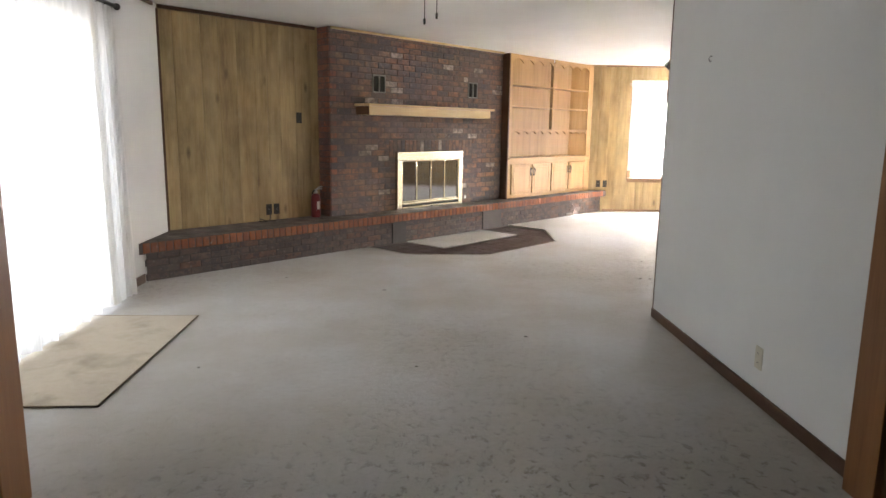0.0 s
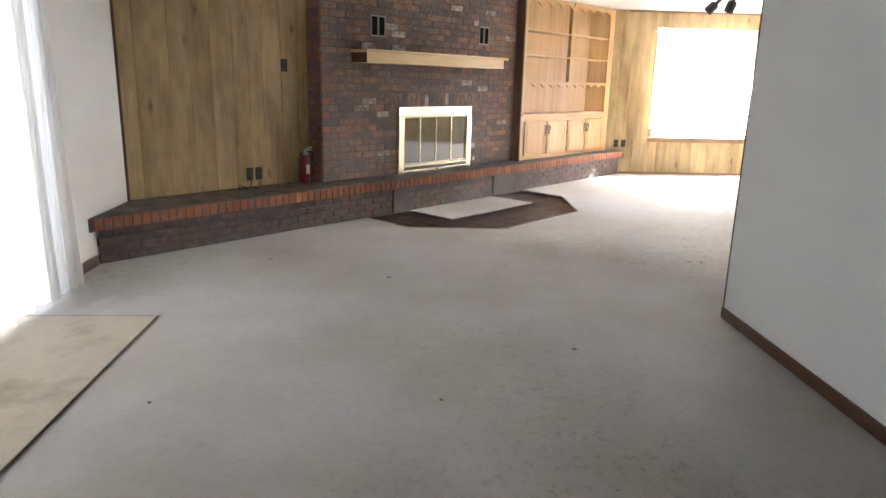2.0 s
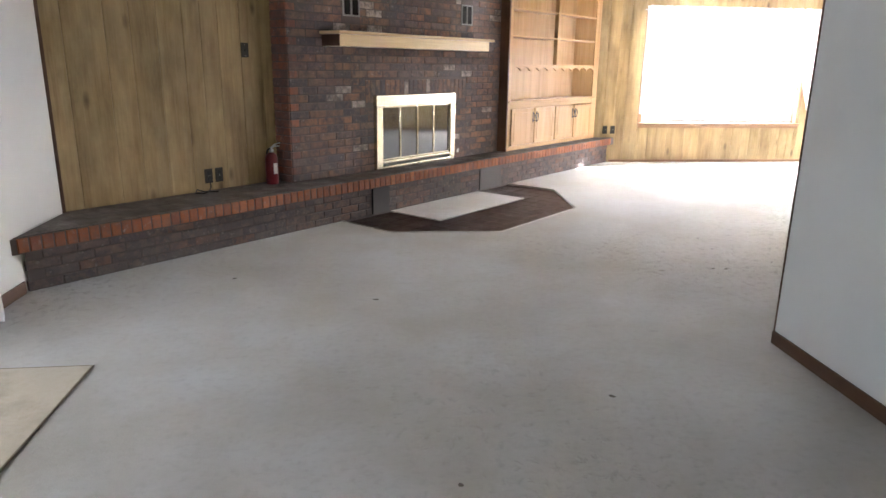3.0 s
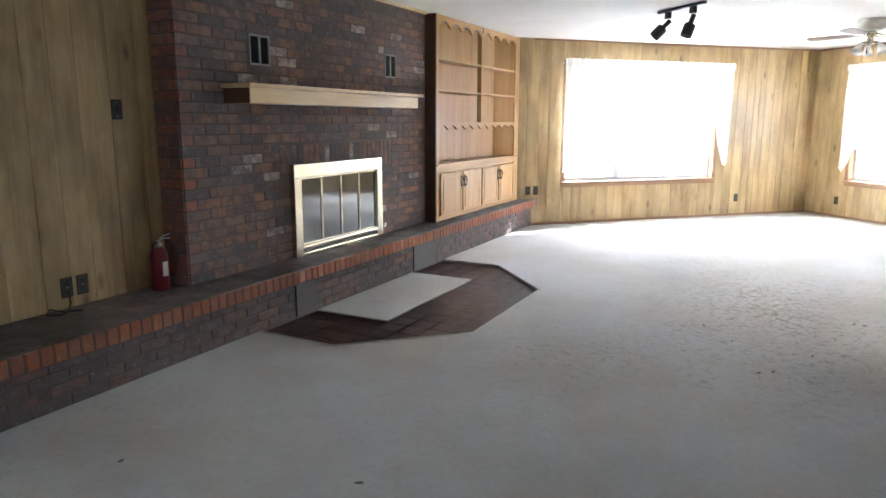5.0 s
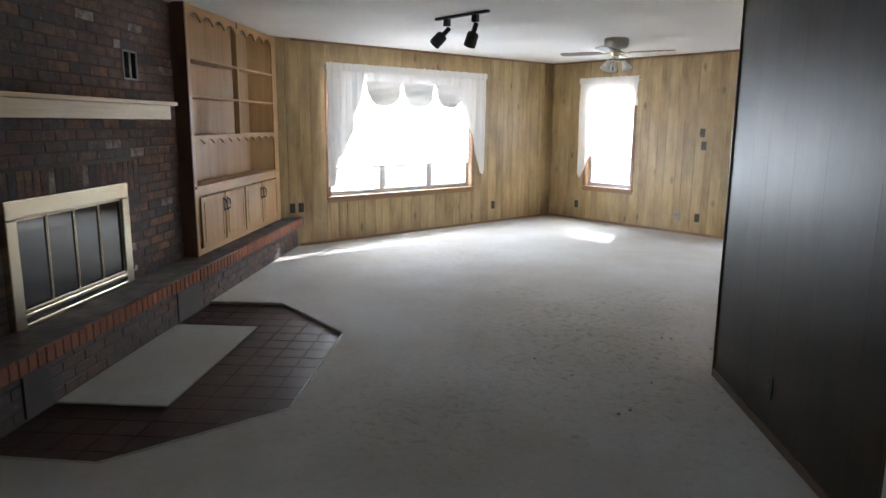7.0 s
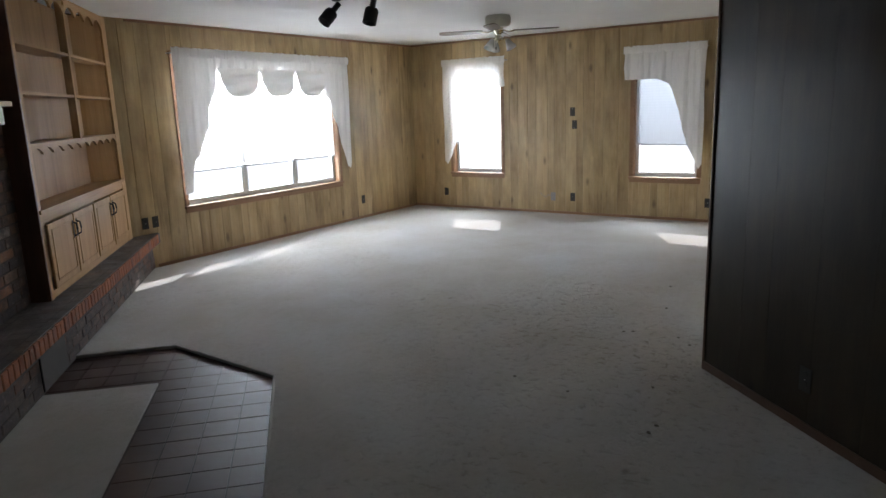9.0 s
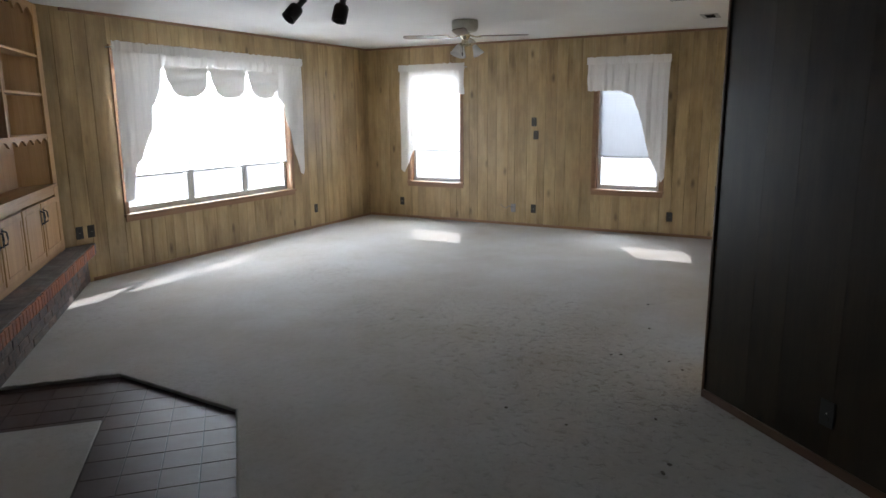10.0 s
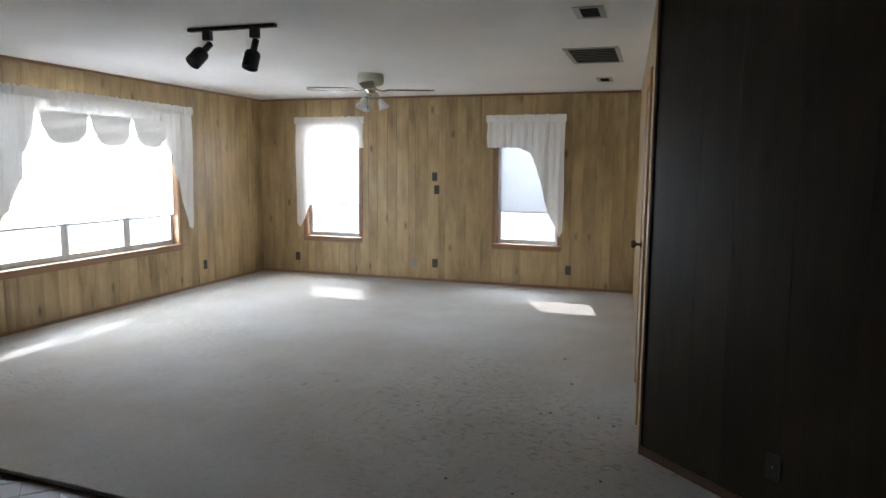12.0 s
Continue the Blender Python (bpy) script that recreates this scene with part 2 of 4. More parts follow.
def carpet_mat(name, light, dark, stain, worn_spots=1.0, blot=0.9, trodden=(), soil=(0.38, 0.64, 0.75)):
    m, nt, b = material(name, 0.98, 0, 0.1)
    b.inputs["Sheen Weight"].default_value = 0.25
    v = coords(nt)
    pile = noisy(nt, v, 210, 3, 0.7)
    tread = noisy(nt, v, 26, 5, 0.7)
    big = noisy(nt, v, blot, 5, 0.6)
    c = ramp(nt, tread, [(0.28, dark), (0.5, light)])
    c = mixed(nt, ramp(nt, big, [(soil[0], (0, 0, 0)), (soil[1], (soil[2],) * 3)]), c, stain)
    c = mixed(nt, ramp(nt, pile, [(0.3, (0.35,) * 3), (0.7, (0, 0, 0))]), c, dark)
    # small trodden marks
    vo = node(nt, "ShaderNodeTexVoronoi", Scale=2.3, Randomness=1.0)
    nt.links.new(coords(nt, (1.0, 1.7, 1.0)), vo.inputs["Vector"])
    dots = ramp(nt, vo.outputs["Distance"], [(0.035, (0.75,) * 3), (0.085, (0, 0, 0))])
    spots = mixed(nt, 1.0, dots, ramp(nt, noisy(nt, v, 1.7, 2), [(0.5, (0, 0, 0)), (0.62, (1, 1, 1))]), "MULTIPLY")
    c = mixed(nt, spots, c, tuple(s * 0.45 for s in stain))
    cl = node(nt, "ShaderNodeTexNoise", Scale=22.0, Detail=6.0, Roughness=0.68, Distortion=0.4)
    nt.links.new(coords(nt, (1.0, 0.75, 1.0)), cl.inputs["Vector"])
    clump = cl.outputs["Fac"]
    worn = noisy(nt, v, 0.42, 3, 0.5)
    pits = ramp(nt, clump, [(0.535, (0, 0, 0)), (0.63, (1, 1, 1))])
    mask = ramp(nt, worn, [(0.46, (0, 0, 0)), (0.68, (0.4 * worn_spots,) * 3)])
    for place, r0, r1, most in trodden:
        far = nt.nodes.new("ShaderNodeVectorMath")
        far.operation = "DISTANCE"
        far.inputs[1].default_value = place
        nt.links.new(v, far.inputs[0])
        mr = nt.nodes.new("ShaderNodeMapRange")
        mr.inputs["From Min"].default_value, mr.inputs["From Max"].default_value = r0, r1
        mr.inputs["To Min"].default_value, mr.inputs["To Max"].default_value = most, 0.0
        nt.links.new(far.outputs["Value"], mr.inputs["Value"])
        mask = mixed(nt, 1.0, mask, mr.outputs[0], "ADD")
    c = mixed(nt, mixed(nt, 1.0, mask, (0.55, 0.55, 0.55), "MULTIPLY"), c, stain)
    pits = mixed(nt, 1.0, pits, mask, "MULTIPLY")
    c = mixed(nt, pits, c, (stain[0] * 0.3, stain[1] * 0.26, stain[2] * 0.2))
    nt.links.new(c, b.inputs["Base Color"])
    ad2 = nt.nodes.new("ShaderNodeMath")
    ad2.operation = "MULTIPLY_ADD"
    ad2.inputs[1].default_value = -4.0
    nt.links.new(pits, ad2.inputs[0])
    nt.links.new(tread, ad2.inputs[2])
    ad = nt.nodes.new("ShaderNodeMath")
    ad.operation = "MULTIPLY_ADD"
    ad.inputs[1].default_value = 2.0
    nt.links.new(ad2.outputs[0], ad.inputs[0])
    nt.links.new(pile, ad.inputs[2])
    bump(nt, b, ad.outputs[0], 0.5, 0.007)
    return m


def cloth(name, colour, through_light, clear, lines=0.0):
    m = bpy.data.materials.new(name)
    m.use_nodes = True
    nt = m.node_tree
    nt.nodes.remove(nt.nodes["Principled BSDF"])
    out = nt.nodes["Material Output"]
    v = coords(nt, (60, 60, 2))
    weave = ramp(nt, noisy(nt, v, 3.0, 3), [(0.3, tuple(c * 0.9 for c in colour)), (0.7, colour)])
    d, t, e = nt.nodes.new("ShaderNodeBsdfDiffuse"), nt.nodes.new("ShaderNodeBsdfTranslucent"), nt.nodes.new("ShaderNodeBsdfTransparent")
    nt.links.new(weave, d.inputs["Color"])
    nt.links.new(weave, t.inputs["Color"])
    a, b = nt.nodes.new("ShaderNodeMixShader"), nt.nodes.new("ShaderNodeMixShader")
    a.inputs[0].default_value, b.inputs[0].default_value = through_light, clear
    nt.links.new(d.outputs[0], a.inputs[1])
    nt.links.new(t.outputs[0], a.inputs[2])
    nt.links.new(a.outputs[0], b.inputs[1])
    nt.links.new(e.outputs[0], b.inputs[2])
    nt.links.new(b.outputs[0], out.inputs["Surface"])
    return m


def pane_mat():
    m = bpy.data.materials.new("window_glass")
    m.use_nodes = True
    nt = m.node_tree
    nt.nodes.remove(nt.nodes["Principled BSDF"])
    e, g = nt.nodes.new("ShaderNodeBsdfTransparent"), nt.nodes.new("ShaderNodeBsdfGlossy")
    g.inputs["Roughness"].default_value = 0.02
    mx = nt.nodes.new("ShaderNodeMixShader")
    mx.inputs[0].default_value = 0.05
    nt.links.new(e.outputs[0], mx.inputs[1])
    nt.links.new(g.outputs[0], mx.inputs[2])
    nt.links.new(mx.outputs[0], nt.nodes["Material Output"].inputs["Surface"])
    return m


# dark tone for the shade in the carpet's dents
M_dent = paint("dent_shade", (0.13, 0.11, 0.09), 0.95)
M_tile = tile_mat()
M_carpet = carpet_mat("worn_carpet", (0.525, 0.508, 0.487), (0.41, 0.392, 0.37), (0.37, 0.32, 0.245), 1.0, 0.9, (((0.1, 1.2, 0), 0.4, 2.2, 1.0), ((2.3, 6.4, 0), 0.4, 1.6, 0.35)))
M_mat = carpet_mat("tan_carpet", (0.50, 0.42, 0.315), (0.42, 0.35, 0.255), (0.25, 0.19, 0.115), 0.1, 2.6, (), (0.50, 0.66, 0.8))
M_sheer = cloth("sheer_white", (0.93, 0.91, 0.87), 0.36, 0.08)
M_lace = cloth("white_voile", (0.95, 0.925, 0.895), 0.040, 0.002)
M_swag = cloth("doubled_voile", (0.94, 0.91, 0.87), 0.036, 0.001)
M_edge = cloth("gathered_sheer", (0.93, 0.92, 0.90), 0.22, 0.03)
M_shade = cloth("thin_roller_shade", (0.92, 0.92, 0.92), 0.5, 0.0)
M_blind = cloth("pleated_shade_cloth", (0.55, 0.57, 0.61), 0.07, 0.0)
M_pane = pane_mat()


# ---- building helpers ----
def bm_box(x0, x1, y0, y1, z0, z1, bevel=0.0, bm=None):
    b = bmesh.new()
    bmesh.ops.create_cube(b, size=1, matrix=Matrix.LocRotScale(((x0 + x1) / 2, (y0 + y1) / 2, (z0 + z1) / 2), None, (x1 - x0, y1 - y0, z1 - z0)))
    if bevel:
        bmesh.ops.bevel(b, geom=b.edges[:], offset=bevel, segments=2, affect="EDGES", profile=0.6)
    return join(bm, b)


def join(bm, b):
    if bm is None:
        return b
    me = bpy.data.meshes.new("tmp")
    b.to_mesh(me)
    bm.from_mesh(me)
    bpy.data.meshes.remove(me)
    b.free()
    return bm


def turned(profile, steps=24, m=None, bm=None):
    """A body of revolution about z from (radius, height) pairs."""
    b = bmesh.new()
    rings = []
    for r, z in profile:
        rings.append([b.verts.new((r * math.cos(2 * math.pi * i / steps), r * math.sin(2 * math.pi * i / steps), z)) for i in range(steps)])
    for p, q in zip(rings, rings[1:]):
        for i in range(steps):
            b.faces.new((p[i], p[(i + 1) % steps], q[(i + 1) % steps], q[i]))
    b.faces.new(rings[0][::-1])
    b.faces.new(rings[-1])
    bmesh.ops.remove_doubles(b, verts=b.verts[:], dist=1e-5)
    if m is not None:
        b.transform(m)
    for f in b.faces:
        f.smooth = len(f.verts) == 4
    return join(bm, b)


def tube(points, r, steps=8, bm=None):
    b = bmesh.new()
    pts = [Vector(p) for p in points]
    rings = []
    for i, p in enumerate(pts):
        d = (pts[min(i + 1, len(pts) - 1)] - pts[max(i - 1, 0)]).normalized()
        q = d.to_track_quat("Z", "Y")
        rings.append([b.verts.new(p + q @ Vector((r * math.cos(2 * math.pi * k / steps), r * math.sin(2 * math.pi * k / steps), 0))) for k in range(steps)])
    for p, q in zip(rings, rings[1:]):
        for k in range(steps):
            f = b.faces.new((p[k], p[(k + 1) % steps], q[(k + 1) % steps], q[k]))
            f.smooth = True
    b.faces.new(rings[0][::-1])
    b.faces.new(rings[-1])
    return join(bm, b)


def prism(outline, z0, z1, bm=None):
    """A flat outline in x and y, filled between two heights."""
    b = bmesh.new()
    f = b.faces.new([b.verts.new((x, y, z0)) for x, y in outline])
    top = bmesh.ops.extrude_face_region(b, geom=[f])
    bmesh.ops.translate(b, vec=(0, 0, z1 - z0), verts=[v for v in top["geom"] if isinstance(v, bmesh.types.BMVert)])
    bmesh.ops.recalc_face_normals(b, faces=b.faces[:])
    bmesh.ops.triangulate(b, faces=[f for f in b.faces if len(f.verts) > 4])
    return join(bm, b)


def mesh_of(bm, mat, name):
    me = bpy.data.meshes.new(name)
    bm.to_mesh(me)
    bm.free()
    me.materials.append(mat)
    return me


def part(name, bm, mat, parent, label="", m=None):
    ob = new(name, bm if isinstance(bm, bpy.types.Mesh) else mesh_of(bm, mat, name))
    ob.parent = parent
    if m is not None:
        ob.matrix_local = m
    return tagged(ob, label)


def thing(name, m, label, category, group="", kind=""):
    ob = new(name)
    ob.empty_display_size = 0.1
    ob.matrix_world = m
    return tagged(ob, label, category, group, kind)


def solid(name, bm, mat, m, label, category, kind="structure", group=""):
    ob = new(name, mesh_of(bm, mat, name))
    ob.matrix_world = m
    return tagged(ob, label, category, group, kind)


DIAG = pose(0, 0, 0, 0, 0, 45)
ID = Matrix.Identity(4)


def at_diag(u, w, z=0.0):
    return DIAG @ Matrix.Translation((u, w, z))


def wall(name, m, x0, x1, thick, openings, mat, label, height=CEIL):
    """Along local x, room on the side of negative y, openings (x0, x1, z0, z1)."""
    bm = bmesh.new()
    cuts = sorted({x0, x1, *(o[0] for o in openings), *(o[1] for o in openings)})
    for a, b in zip(cuts, cuts[1:]):
        spans = [(0.0, height)]
        for o in openings:
            if o[0] <= a and b <= o[1]:
                spans = [s for s in ((0.0, o[2]), (o[3], height)) if s[1] - s[0] > 1e-4]
        for z0, z1 in spans:
            bm_box(a, b, 0, thick, z0 - 0.06 if z0 == 0 else z0, z1, 0, bm)
    return solid(name, bm, mat, m, label, "wall")


def plank_mesh(width, height, mat, c=0.005):
    b = bmesh.new()
    d = 0.010
    prof = [(0.0005, 0), (0.0005, -d + c), (c, -d), (width - c, -d), (width - 0.0005, -d + c), (width - 0.0005, 0)]
    lo = [b.verts.new((x, y, 0)) for x, y in prof]
    hi = [b.verts.new((x, y, height)) for x, y in prof]
    for i in range(len(prof)):
        j = (i + 1) % len(prof)
        b.faces.new((lo[i], lo[j], hi[j], hi[i]))
    b.faces.new(lo[::-1])
    b.faces.new(hi)
    bmesh.ops.recalc_face_normals(b, faces=b.faces[:])
    return mesh_of(b, mat, "plank")


def planks(parent, x0, x1, openings, mat, seed, widths=(0.10, 0.15, 0.20, 0.13, 0.17), z0=0.0, z1=CEIL, c=0.0022):
    rng = random.Random(seed)
    x = x0
    while x < x1 - 0.01:
        w = min(rng.choice(widths), x1 - x)
        if x1 - x - w < 0.04:
            w = x1 - x
        stops = [x, x + w]
        for o in openings:
            stops += [e for e in o[:2] if x + 0.005 < e < x + w - 0.005]
        stops.sort()
        for a, b in zip(stops, stops[1:]):
            spans = [(z0, z1)]
            for o in openings:
                if a >= o[0] - 0.006 and b <= o[1] + 0.006:
                    spans = [(z0, o[2]), (o[3], z1)]
            for s in spans:
                if s[1] - s[0] > 0.02:
                    part("plank", plank_mesh(b - a, s[1] - s[0], mat, c), mat, parent, "", Matrix.Translation((a, 0, s[0])))
        x += w


# ---- the shell ----
NW = [(3.39, 5.81, 0.575, 2.12)]
EW = [(NORTH - 10.72, NORTH - 9.90, 0.545, 2.08), (NORTH - 7.99, NORTH - 7.18, 0.545, 2.08)]
WW = [(2.85, 5.15, 0.0, 2.06)]
wall_north = wall("wall_north", pose(0, NORTH, 0), 2.2, 7.8, 0.16, NW, M_groove, "knotty pine panelled wall with a wide window")
wall_east = wall("wall_east", pose(EAST, NORTH, 0, 0, 0, -90), 0.0, NORTH - 2.2, 0.16, EW, M_groove, "knotty pine panelled wall with two windows")
wall_west = wall("wall_west", pose(WEST, 0, 0, 0, 0, 90), 2.2, 7.0, 0.16, WW, M_white, "white painted wall with a glass sliding door")
wall_hearth = wall("wall_hearth", at_diag(0, PANEL), 2.4, 10.6, 0.14, [], M_groove, "panelled diagonal wall behind the brick fireplace")
INNER = pose(EAST, 6.24, 0, 0, 0, 182.47)
wall_partition = wall("wall_partition", pose(0, 0, 0, 0, 0, 45) @ Matrix.Translation((6.20, PART_W, 0)) @ pose(0, 0, 0, 0, 0, 180), 0.0, 1.765, 0.10, [], M_groove, "dark brown panelled partition wall, shade deepening its colour")
WHITE = pose(1.487, 4.80, 0, 0, 0, -91.2)
DOOR = (3.62, 4.40, 0.0, 2.03)
wall_inner = wall("wall_inner", INNER, 0.0, 4.86, 0.10, [DOOR], M_groove, "panelled inner wall with a white door")
wall_white = wall("wall_white", WHITE, 0.0, 2.46, 0.12, [], M_white, "white painted wall with a brown baseboard")
wall_south = wall("wall_south", pose(1.495, 2.34, 0, 0, 0, 180), 0.0, 4.13, 0.14, [(0.10, 3.20, 0.0, 2.10)], M_white, "white wall with a wide cased opening")
wall_back = wall("wall_back", pose(4.0, -3.0, 0, 0, 0, 180), -0.2, 8.2, 0.12, [], M_white, "plain white wall of the next room")
wall_back_west = wall("wall_back_west", pose(-4.0, 0, 0, 0, 0, 90), -3.0, 2.34, 0.12, [], M_white, "plain white wall of the next room")
wall_back_east = wall("wall_back_east", pose(4.0, 2.2, 0, 0, 0, -90), 0.0, 5.3, 0.12, [], M_white, "plain white wall of the next room")
wall_back_north = wall("wall_back_north", pose(4.1, 2.2, 0, 0, 0, 0), -2.6, 3.5, 0.12, [], M_white, "plain white wall of the next room")
wall_back_side = wall("wall_back_side", pose(-2.65, 2.2, 0, 0, 0, 0), -1.4, 0.0, 0.12, [], M_white, "plain white wall of the next room")
ceiling = solid("ceiling", prism([(-4.1, -3.1), (4.1, -3.1), (4.1, 2.2), (7.75, 2.2), (7.75, 11.6), (2.2, 11.6), (-2.8, 6.6), (-2.8, 2.3), (-4.1, 2.3)], CEIL, CEIL + 0.12), M_ceil, ID, "white textured ceiling", "ceiling")

# carpet, cut back to an eight-sided patch of tiles before the hearth
OCT = [(7.55, 6.10), (7.56, 5.41), (6.82, 4.745), (5.50, 4.745), (4.86, 5.42), (4.88, 6.10)]


def uv(u, w):
    p = DIAG @ Vector((u, w, 0))
    return (p.x, p.y)


outline = [(-4.05, -3.05), (4.05, -3.05), (4.05, 2.28), (7.65, 2.28), (7.65, 11.5), uv(10.25, 6.10)] + [uv(*p) for p in OCT] + [uv(2.26, 6.10), (-2.70, 5.9), (-2.70, 2.28), (-4.05, 2.28)]
floor = solid("floor", prism(outline, -0.018, 0.0), M_carpet, ID, "worn cream wall-to-wall carpet with trodden spots", "carpet")
subfloor = solid("subfloor", prism([(-4.1, -3.1), (4.1, -3.1), (4.1, 2.2), (7.75, 2.2), (7.75, 11.6), (2.2, 11.6), (-2.8, 6.6), (-2.8, 2.25), (-4.1, 2.25)], -0.2, -0.022), M_grout, ID, "concrete slab under carpet and tiles", "floor")
ground = solid("ground", bm_box(-300, 300, -300, 300, -0.5, -0.3), M_ground, ID, "pale sunlit concrete outside the house", "ground")


def strip(name, m, x0, x1, z0, z1, depth, mat, label, bevel=0.004):
    return solid(name, bm_box(x0, x1, -depth, -0.0005, z0, z1, bevel), mat, m, label, "trim")


P = 0.0105
strip("baseboard", WHITE, 0.0, 2.40, 0.0, 0.068, 0.014, M_trim, "dark brown wooden baseboard")
strip("baseboard", pose(WEST, 0, 0, 0, 0, 90), 5.2, 5.87, 0.0, 0.075, 0.014, M_trim, "dark brown wooden baseboard")
strip("baseboard", pose(0, NORTH - P, 0), 2.95, 7.58, 0.0, 0.035, 0.012, M_sill, "thin brown wooden baseboard")
strip("baseboard", pose(EAST - P, NORTH - 0.012, 0, 0, 0, -90), 0.012, 5.19, 0.0, 0.035, 0.012, M_sill, "thin brown wooden baseboard")
PART_M = at_diag(6.20, PART_W) @ pose(0, 0, 0, 0, 0, 180)
strip("baseboard", PART_M @ Matrix.Translation((0, -P, 0)), 0.0, 1.75, 0.0, 0.048, 0.010, M_trim, "brown wooden baseboard")
strip("trim", pose(0, NORTH - P, 0), 2.9, 7.58, 2.412, 2.439, 0.02, M_sill, "brown wooden ceiling moulding")
strip("trim", pose(EAST - P, NORTH - 0.012, 0, 0, 0, -90), 0.02, 5.19, 2.412, 2.439, 0.02, M_sill, "brown wooden ceiling moulding")
strip("trim", at_diag(0, PANEL - P), 2.75, 4.5, 2.405, 2.439, 0.02, M_trim, "brown wooden ceiling moulding")
strip("trim", at_diag(0, BRICK - 0.004), 4.56, 7.64, 2.412, 2.439, 0.022, M_mantel, "pale wooden moulding above the bricks")
strip("trim", pose(WEST, 0, 0, 0, 0, 90), 2.4, 6.4, 2.405, 2.439, 0.02, M_trim, "brown wooden ceiling moulding")
solid("trim", bm_box(-0.012, 0.012, -0.02, -0.001, 0.0, 2.40, 0.003), M_trim, at_diag(2.735, PANEL - P), "brown corner strip of the panelling", "trim")
solid("trim", bm_box(-0.006, 0.004, -0.005, 0.0, 0.0, CEIL - 0.001, 0.002), M_trim, WHITE, "dark corner strip where panelling meets white wall", "trim")
solid("trim", bm_box(0.0, 0.012, -0.010, -0.001, 0.0, CEIL - 0.001, 0.002), M_trim, PART_M @ Matrix.Translation((-0.008, -P, 0)), "dark corner strip of the partition", "trim")


# ---- fireplace: hearth, chimney breast, insert, mantel ----
HT = 0.355
hearth = thing("hearth", at_diag(0, HEARTH), "long raised red brick hearth with sooty grey top", "hearth")
part("core", prism([(2.31, 0.0045), (10.16, 0.0045), (9.69, 0.465), (2.75, 0.465)], -0.02, HT - 0.10), M_mortar, hearth)
part("bed", prism([(2.22, -0.068), (10.21, -0.068), (9.69, 0.465), (2.75, 0.465)], HT - 0.099, HT - 0.004), M_mortar, hearth)
part("top", prism([(2.25, -0.060), (10.2, -0.060), (9.69, 0.466), (2.76, 0.466)], HT - 0.003, HT + 0.003), M_hearth, hearth, "sooty grey mortar-washed top")


def brick_mesh(l, d, h, mat, c=0.004):
    return mesh_of(bm_box(0.005, l - 0.005, 0, d, 0.005, h - 0.005, 0) if c == 0 else chamfered(l, d, h, c), mat, "brick")


def chamfered(l, d, h, c):
    """A brick whose front face is drawn in a little all round."""
    b = bmesh.new()
    a0, a1, z0, z1 = 0.004, l - 0.004, 0.004, h - 0.004
    rings = [[(a0, d, z0), (a1, d, z0), (a1, d, z1), (a0, d, z1)], [(a0, c, z0), (a1, c, z0), (a1, c, z1), (a0, c, z1)],
             [(a0 + c, 0, z0 + c), (a1 - c, 0, z0 + c), (a1 - c, 0, z1 - c), (a0 + c, 0, z1 - c)]]
    vs = [[b.verts.new(p) for p in r] for r in rings]
    for p, q in zip(vs, vs[1:]):
        for i in range(4):
            b.faces.new((p[i], p[(i + 1) % 4], q[(i + 1) % 4], q[i]))
    b.faces.new(vs[2])
    bmesh.ops.recalc_face_normals(b, faces=b.faces[:])
    return b


BL, BH = 0.205, 0.0675
vents = ((5.165, 5.37, 1.765, 1.97), (6.88, 7.075, 1.775, 1.98))
chimney = thing("fireplace", at_diag(0, BRICK), "wide mottled red and grey brick chimney breast", "fireplace")
FX0, FX1, FZ1 = 5.60, 6.68, 1.02
for x0, x1, z0, z1 in ((4.548, FX0, HT, CEIL), (FX1, 7.66, HT, CEIL), (FX0, FX1, FZ1, CEIL)):
    part("masonry", bm_box(x0, x1, -0.001, 0.2185, z0, z1 - 0.001), M_mortar, chimney)
firebox = bmesh.new()
for a in ((FX0 + 0.001, FX1 - 0.001, 0.20, 0.218, HT, FZ1 - 0.001), (FX0 + 0.001, FX0 + 0.02, 0.0, 0.199, HT, FZ1 - 0.001), (FX1 - 0.02, FX1 - 0.001, 0.0, 0.199, HT, FZ1 - 0.001)):
    bm_box(*a, 0, firebox)
part("firebox", firebox, M_soot_shade, chimney, "soot-black firebox")

# ---- bookcase built in beside the chimney ----
CU0, CU1, CM, CBACK = 7.665, 9.91, 8.785, 0.215
bookcase = thing("bookcase", at_diag(0, CAB, HT + 0.003), "golden wood built-in bookcase with scalloped trim and cupboards below", "bookcase")
TOP = 2.42 - HT


def piece(name, parent, a, mat, label="", bevel=0.003):
    return part(name, bm_box(*a, bevel), mat, parent, label)


piece("side_panel", bookcase, (CU0 - 0.022, CU0, -0.004, 0.335, 0.0, TOP), M_side, "brown stained side panel")
piece("side_panel", bookcase, (CU0 + 0.001, CU0 + 0.02, 0.021, CBACK, 0.0, TOP - 0.01), M_cab)
piece("back", bookcase, (CU0 + 0.022, CU1 - 0.1, CBACK - 0.01, CBACK, 0.02, TOP - 0.02), M_cab)
bm = prism([(CU1 - 0.10, 0.022), (CU1 - 0.08, 0.022), (CU1 - 0.31, CBACK), (CU1 - 0.33, CBACK)], 0.02, TOP - 0.02)
part("side_panel", bm, M_cab, bookcase)
for x0, x1 in ((CU0, CU0 + 0.055), (CU1 - 0.10, CU1 + 0.04)):
    piece("stile", bookcase, (x0, x1, 0.0, 0.02, 0.0, TOP), M_cab)
piece("stile", bookcase, (CM - 0.024, CM + 0.024, 0.001, 0.021, 1.357 - HT, TOP - 0.06), M_cab)
